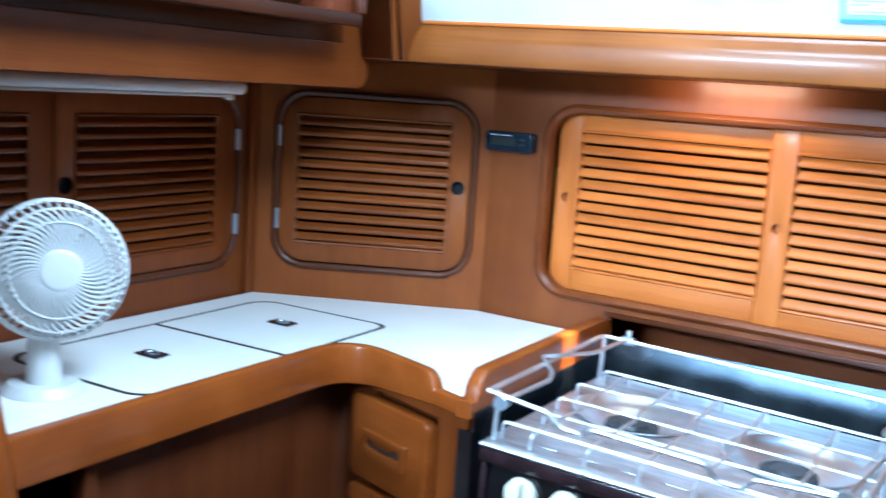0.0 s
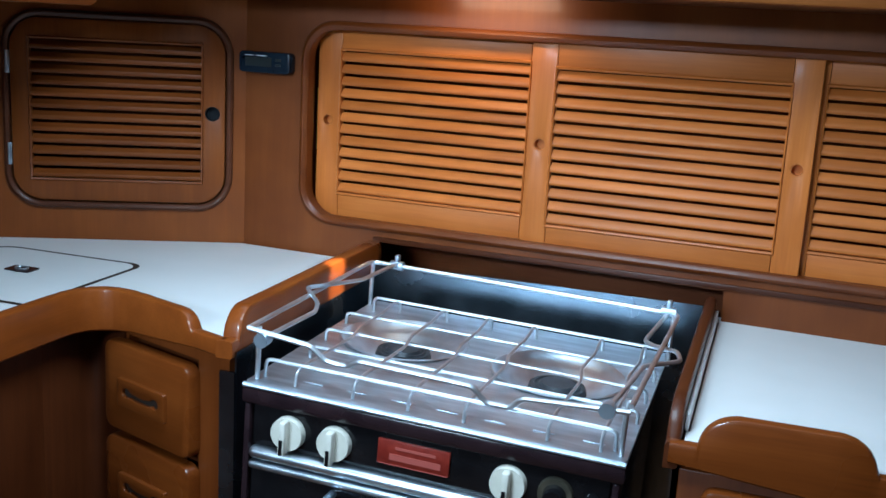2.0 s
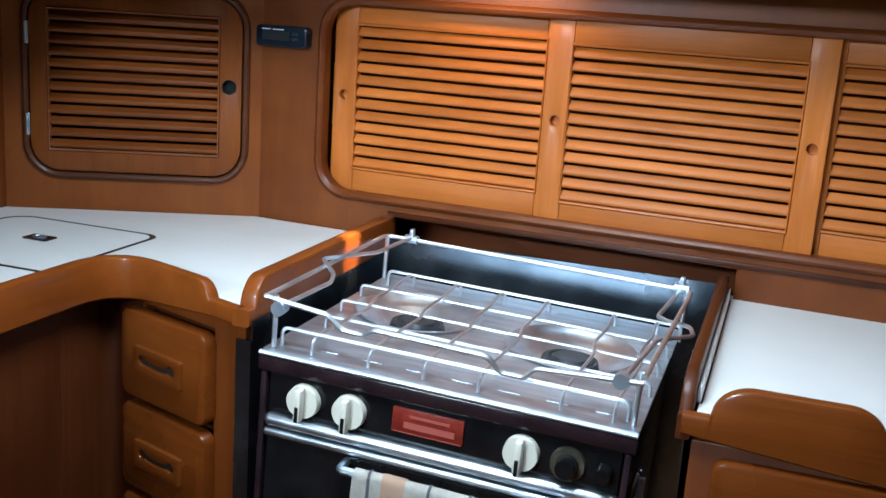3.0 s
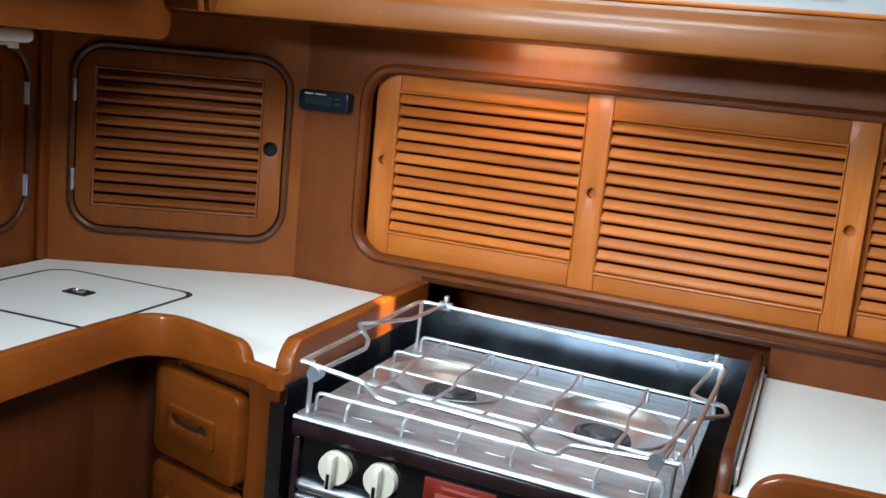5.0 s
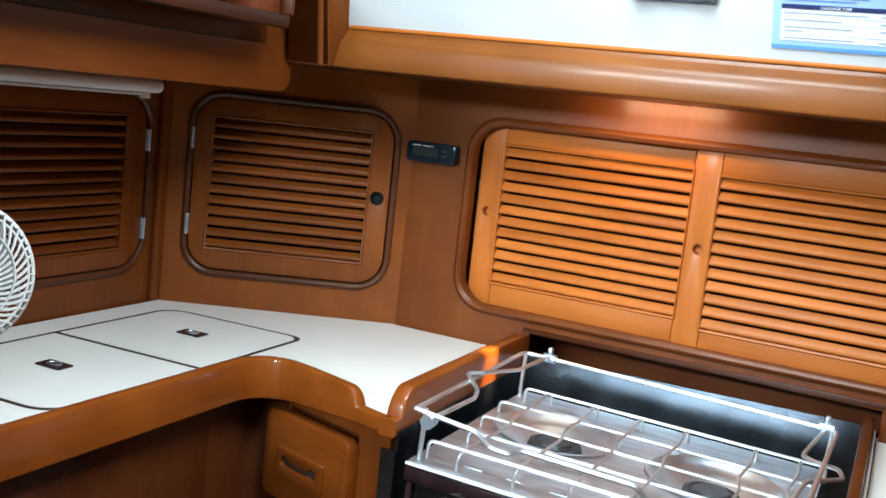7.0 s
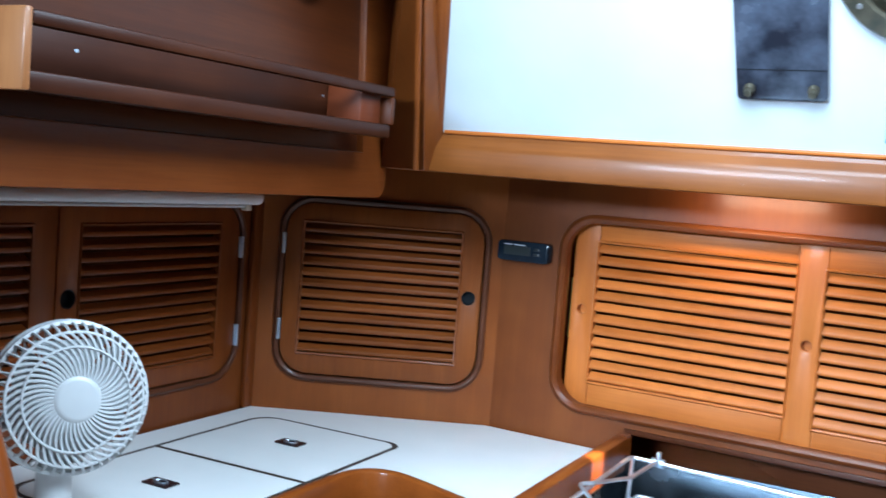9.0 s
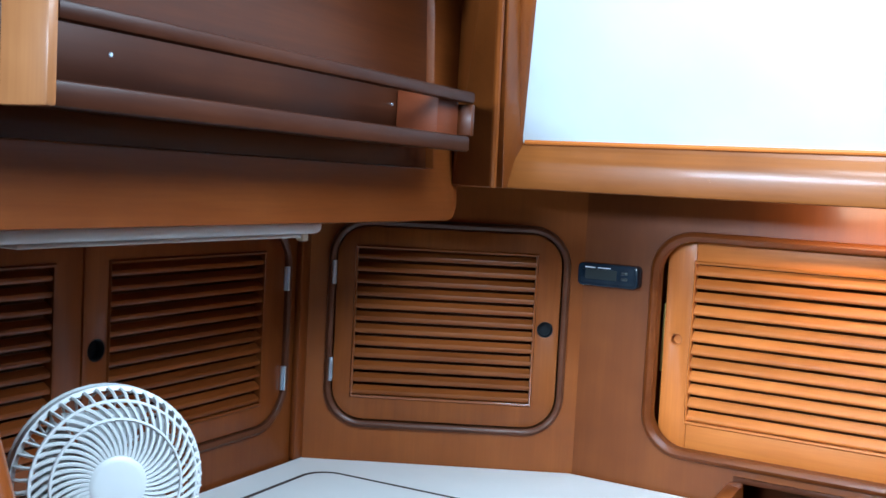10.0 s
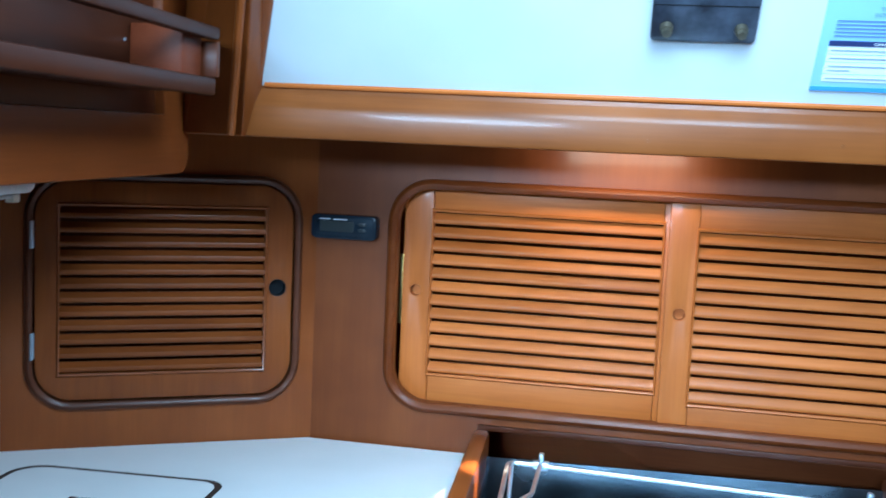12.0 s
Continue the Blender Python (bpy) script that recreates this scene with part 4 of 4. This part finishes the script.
def towel(xa, xb, off):
    bm = bmesh.new()
    prof = [(0.012 + off, -0.20), (0.011 + off, -0.10), (0.010 + off, -0.02)] + [((0.009 + off) * math.cos(radians(a)), (0.009 + off) * math.sin(radians(a))) for a in range(0, 181, 30)] + [(-0.010 - off, -0.02), (-0.013 - off, -0.12), (-0.012 - off, -0.26)]
    rows = []
    k = 14
    for i in range(k + 1):
        x = xa + (xb - xa) * i / k
        rows.append([bm.verts.new((x, y + 0.002 * math.sin(x * 70) * (1 if z < -0.01 else 0.2), z)) for y, z in prof])
    for A, B in zip(rows, rows[1:]):
        for j in range(len(prof) - 1):
            bm.faces.new((A[j], A[j + 1], B[j + 1], B[j]))
    bmesh.ops.solidify(bm, geom=bm.faces[:], thickness=0.002)
    return bm


part("cloth", towel(-0.105, 0.105, 0.0), cloth, tw)
for xa, xb, mm in ((-0.083, -0.079, cloth_stripe), (-0.062, -0.028, cloth_peach), (0.005, 0.009, cloth_stripe), (0.062, 0.066, cloth_stripe)):
    part("stripe", towel(xa, xb, 0.0016), mm, tw)

# ---- worktop on the other side of the stove ----
RX = -0.122
ZR = 0.903
wt = thing("worktop", pose(0, 0, 0), "plain white laminate worktop beside the stove", "worktop")
part("surface", box(RX + 0.002, 1.38, 1.205, 1.83, ZR - 0.02, ZR, 0), laminate, wt)
sp2 = [(RX - 0.020, 1.195 + i * 0.008) for i in range(0, 76)]
s2 = thing("side_fiddle", pose(0, 0, 0), "varnished teak fiddle with a white inner face beside the stove", "fiddle rail", "stove side fiddles")
part("rail", lip(sp2, 0.018, 0.870, rounded_top(sp2, ZR + 0.002, 0.948, 0.02, -1.0, 0.06)), red["y"], s2, m=pose(0.018, 0, 0))
part("inner_face", box(RX - 0.0015, RX + 0.004, 1.245, 1.79, ZR + 0.0005, 0.926, 0.001), laminate, s2)
part("seam", box(RX + 0.0042, RX + 0.0060, 1.245, 1.79, ZR + 0.0002, ZR + 0.0015, 0), seam, s2)
fp = [(RX - 0.014 + i * 0.003, 1.190) for i in range(0, 90)]
f2 = thing("fiddle_rail", pose(0, 0, 0), "varnished teak fiddle along the worktop beside the stove", "fiddle rail")
part("rail", lip(fp, 0.022, [0.877 - 0.09 * (x - RX) for x, y in fp], rounded_top(fp, ZR + 0.003, 0.949, 0.034, 0.026, 0.05)), drawer_teak["x"], f2)
dc2 = thing("drawer_cabinet", pose(RX, 1.198, 0), "varnished teak drawer unit beside the stove", "cabinet")
part("face", box(0, 1.45, 0.008, 0.026, 0.0, 0.868, 0.002), teak["z"], dc2)
part("side", box(0, 0.018, 0.026, 0.59, 0.0, 0.90, 0.002), red["z"], dc2)
for k in range(2):
    part("drawer_front", plate(rrect(0.030 + k * 0.46, 0.46 + k * 0.46, 0.700, 0.852, 0.018, 6), (), -0.010, 0.0075, edge=0.007), drawer_teak["x"], dc2)
    part("drawer_front", plate(rrect(0.030 + k * 0.46, 0.46 + k * 0.46, 0.530, 0.686, 0.018, 6), (), -0.010, 0.0075, edge=0.007), drawer_teak["x"], dc2)

# ---- bulkhead with a curved edge at the end of the worktop ----
edge = [(-1.30, 1.62), (-1.25, 1.48), (-1.198, 1.361), (-1.115, 1.155), (-1.068, 1.052), (-1.023, 0.90), (-1.000, 0.70), (-0.99, 0.0)]
bh = part("wall_bulkhead", plate([(-1.75, 0.0), *[(x - 0.01, z) for x, z in reversed(edge)], (-1.30, 1.95), (-1.75, 1.95)], (), 0.572, 0.612), teak["z"])
tagged(bh, "varnished teak bulkhead with a sweeping edge", "wall", kind="structure")
ep = [(x - 0.016, 0.592, z) for x, z in edge]
et = part("trim_bulkhead_edge", tube(soften([Vector(p) for p in ep], 0.06, 4), 0.026, 12), honey["z"])
tagged(et, "rounded golden teak edge of the bulkhead", "trim", kind="structure")

# ---- fan ----
FN = Vector((0.86, -0.50, 0.15)).normalized()
fan = thing("table_fan", pose(-1.300, 0.865, ZC), "small white plastic desk fan standing on the worktop", "fan")
part("base", rod((0, 0, 0.0005), (0, 0, 0.014), 0.062, 0.05, 32), white_plastic, fan)
part("neck", rod((0, 0, 0.013), (-0.005, 0.004, 0.16), 0.026, 0.020, 24), white_plastic, fan)
HQ = (Matrix.Translation(Vector((-1.276, 0.869, 1.105)) - Vector((-1.300, 0.865, ZC))) @ (-FN).to_track_quat("-Z", "Y").to_matrix().to_4x4())
R = 0.103


def head(name, bm, label="", material=white_plastic):
    return part(name, bm, material, fan, label, HQ)


def hoop(r, z, t, n=48):
    return tube([(r * math.cos(a * math.tau / n), r * math.sin(a * math.tau / n), z) for a in range(n)], t, 6, True)


head("motor", rod((0, 0, -0.085), (0, 0, -0.028), 0.034, 0.042, 28))
FR = 0.87 * R
bandm = bmesh.new()
band = [[bandm.verts.new((q * math.cos(a * math.tau / 64), q * math.sin(a * math.tau / 64), z)) for a in range(64)] for q, z in ((R - 0.003, -0.008), (R + 0.002, -0.010), (R + 0.003, -0.020), (R + 0.002, -0.030), (R - 0.003, -0.032), (R - 0.0045, -0.020))]
for A, B in zip(band, band[1:] + band[:1]):
    for j in range(64):
        bandm.faces.new((A[j], A[(j + 1) % 64], B[(j + 1) % 64], B[j]))
head("rim_band", bandm)
head("rim", hoop(R, -0.034, 0.0040))
head("ring", hoop(0.68 * R, 0.0235, 0.0018))
head("ring", hoop(FR, 0.0170, 0.0022))
hubm = bmesh.new()
rows = []
for r, z in ((0.0, 0.0285), (0.024, 0.0283), (0.0295, 0.0275), (0.0318, 0.0250), (0.0318, 0.019)):
    rows.append([hubm.verts.new((r * math.cos(a * math.tau / 32), r * math.sin(a * math.tau / 32), z)) for a in range(32)] if r else [hubm.verts.new((0, 0, z))])
for A, B in zip(rows, rows[1:]):
    for j in range(32):
        hubm.faces.new((A[0], B[j], B[(j + 1) % 32]) if len(A) == 1 else (A[j], A[(j + 1) % 32], B[(j + 1) % 32], B[j]))
head("hub_cap", hubm)


def rib_mesh(name, pts, t):
    return smooth(finish(tube(pts, t, 5), name, white_plastic))


front = []
for i in range(9):
    u = i / 8
    r, a = 0.030 + u * (FR - 0.030), 0.50 * u ** 1.4
    front.append((r * math.cos(a), r * math.sin(a), 0.0245 - 0.0075 * u ** 2))
rm = rib_mesh("grille_rib", front, 0.0023)
shoulder = rib_mesh("side_rib", [(FR, 0, 0.017), (0.95 * R, 0.002, 0.008), (R - 0.001, 0.003, -0.008)], 0.0020)
for i in range(48):
    share("grille_rib", rm, fan, HQ @ pose(0, 0, 0, 0, 0, i * 7.5))
    share("side_rib", shoulder, fan, HQ @ pose(0, 0, 0, 0, 0, i * 7.5 + 28.6))
bk_ = rib_mesh("back_rib", [(R, 0, -0.034), (0.09, 0.01, -0.052), (0.04, 0.014, -0.060)], 0.0016)
for i in range(36):
    share("back_rib", bk_, fan, HQ @ pose(0, 0, 0, 0, 0, i * 10))
bl = bmesh.new()
for i, row in enumerate([[(0.022, -0.55, -0.030), (0.022, 0.55, -0.006)], [(0.06, -0.68, -0.032), (0.06, 0.58, -0.004)], [(0.094, -0.62, -0.028), (0.094, 0.55, -0.006)]]):
    for r, a, z in row:
        bl.verts.new((r * math.cos(a), r * math.sin(a), z))
bl.verts.ensure_lookup_table()
for q in ((0, 1, 3, 2), (2, 3, 5, 4)):
    bl.faces.new([bl.verts[k] for k in q])
bmesh.ops.solidify(bl, geom=bl.faces[:], thickness=0.002)
blm = smooth(finish(bl, "blade", white_plastic))
for i in range(5):
    share("blade", blm, fan, HQ @ pose(0, 0, 0, 0, 0, i * 72 + 20))
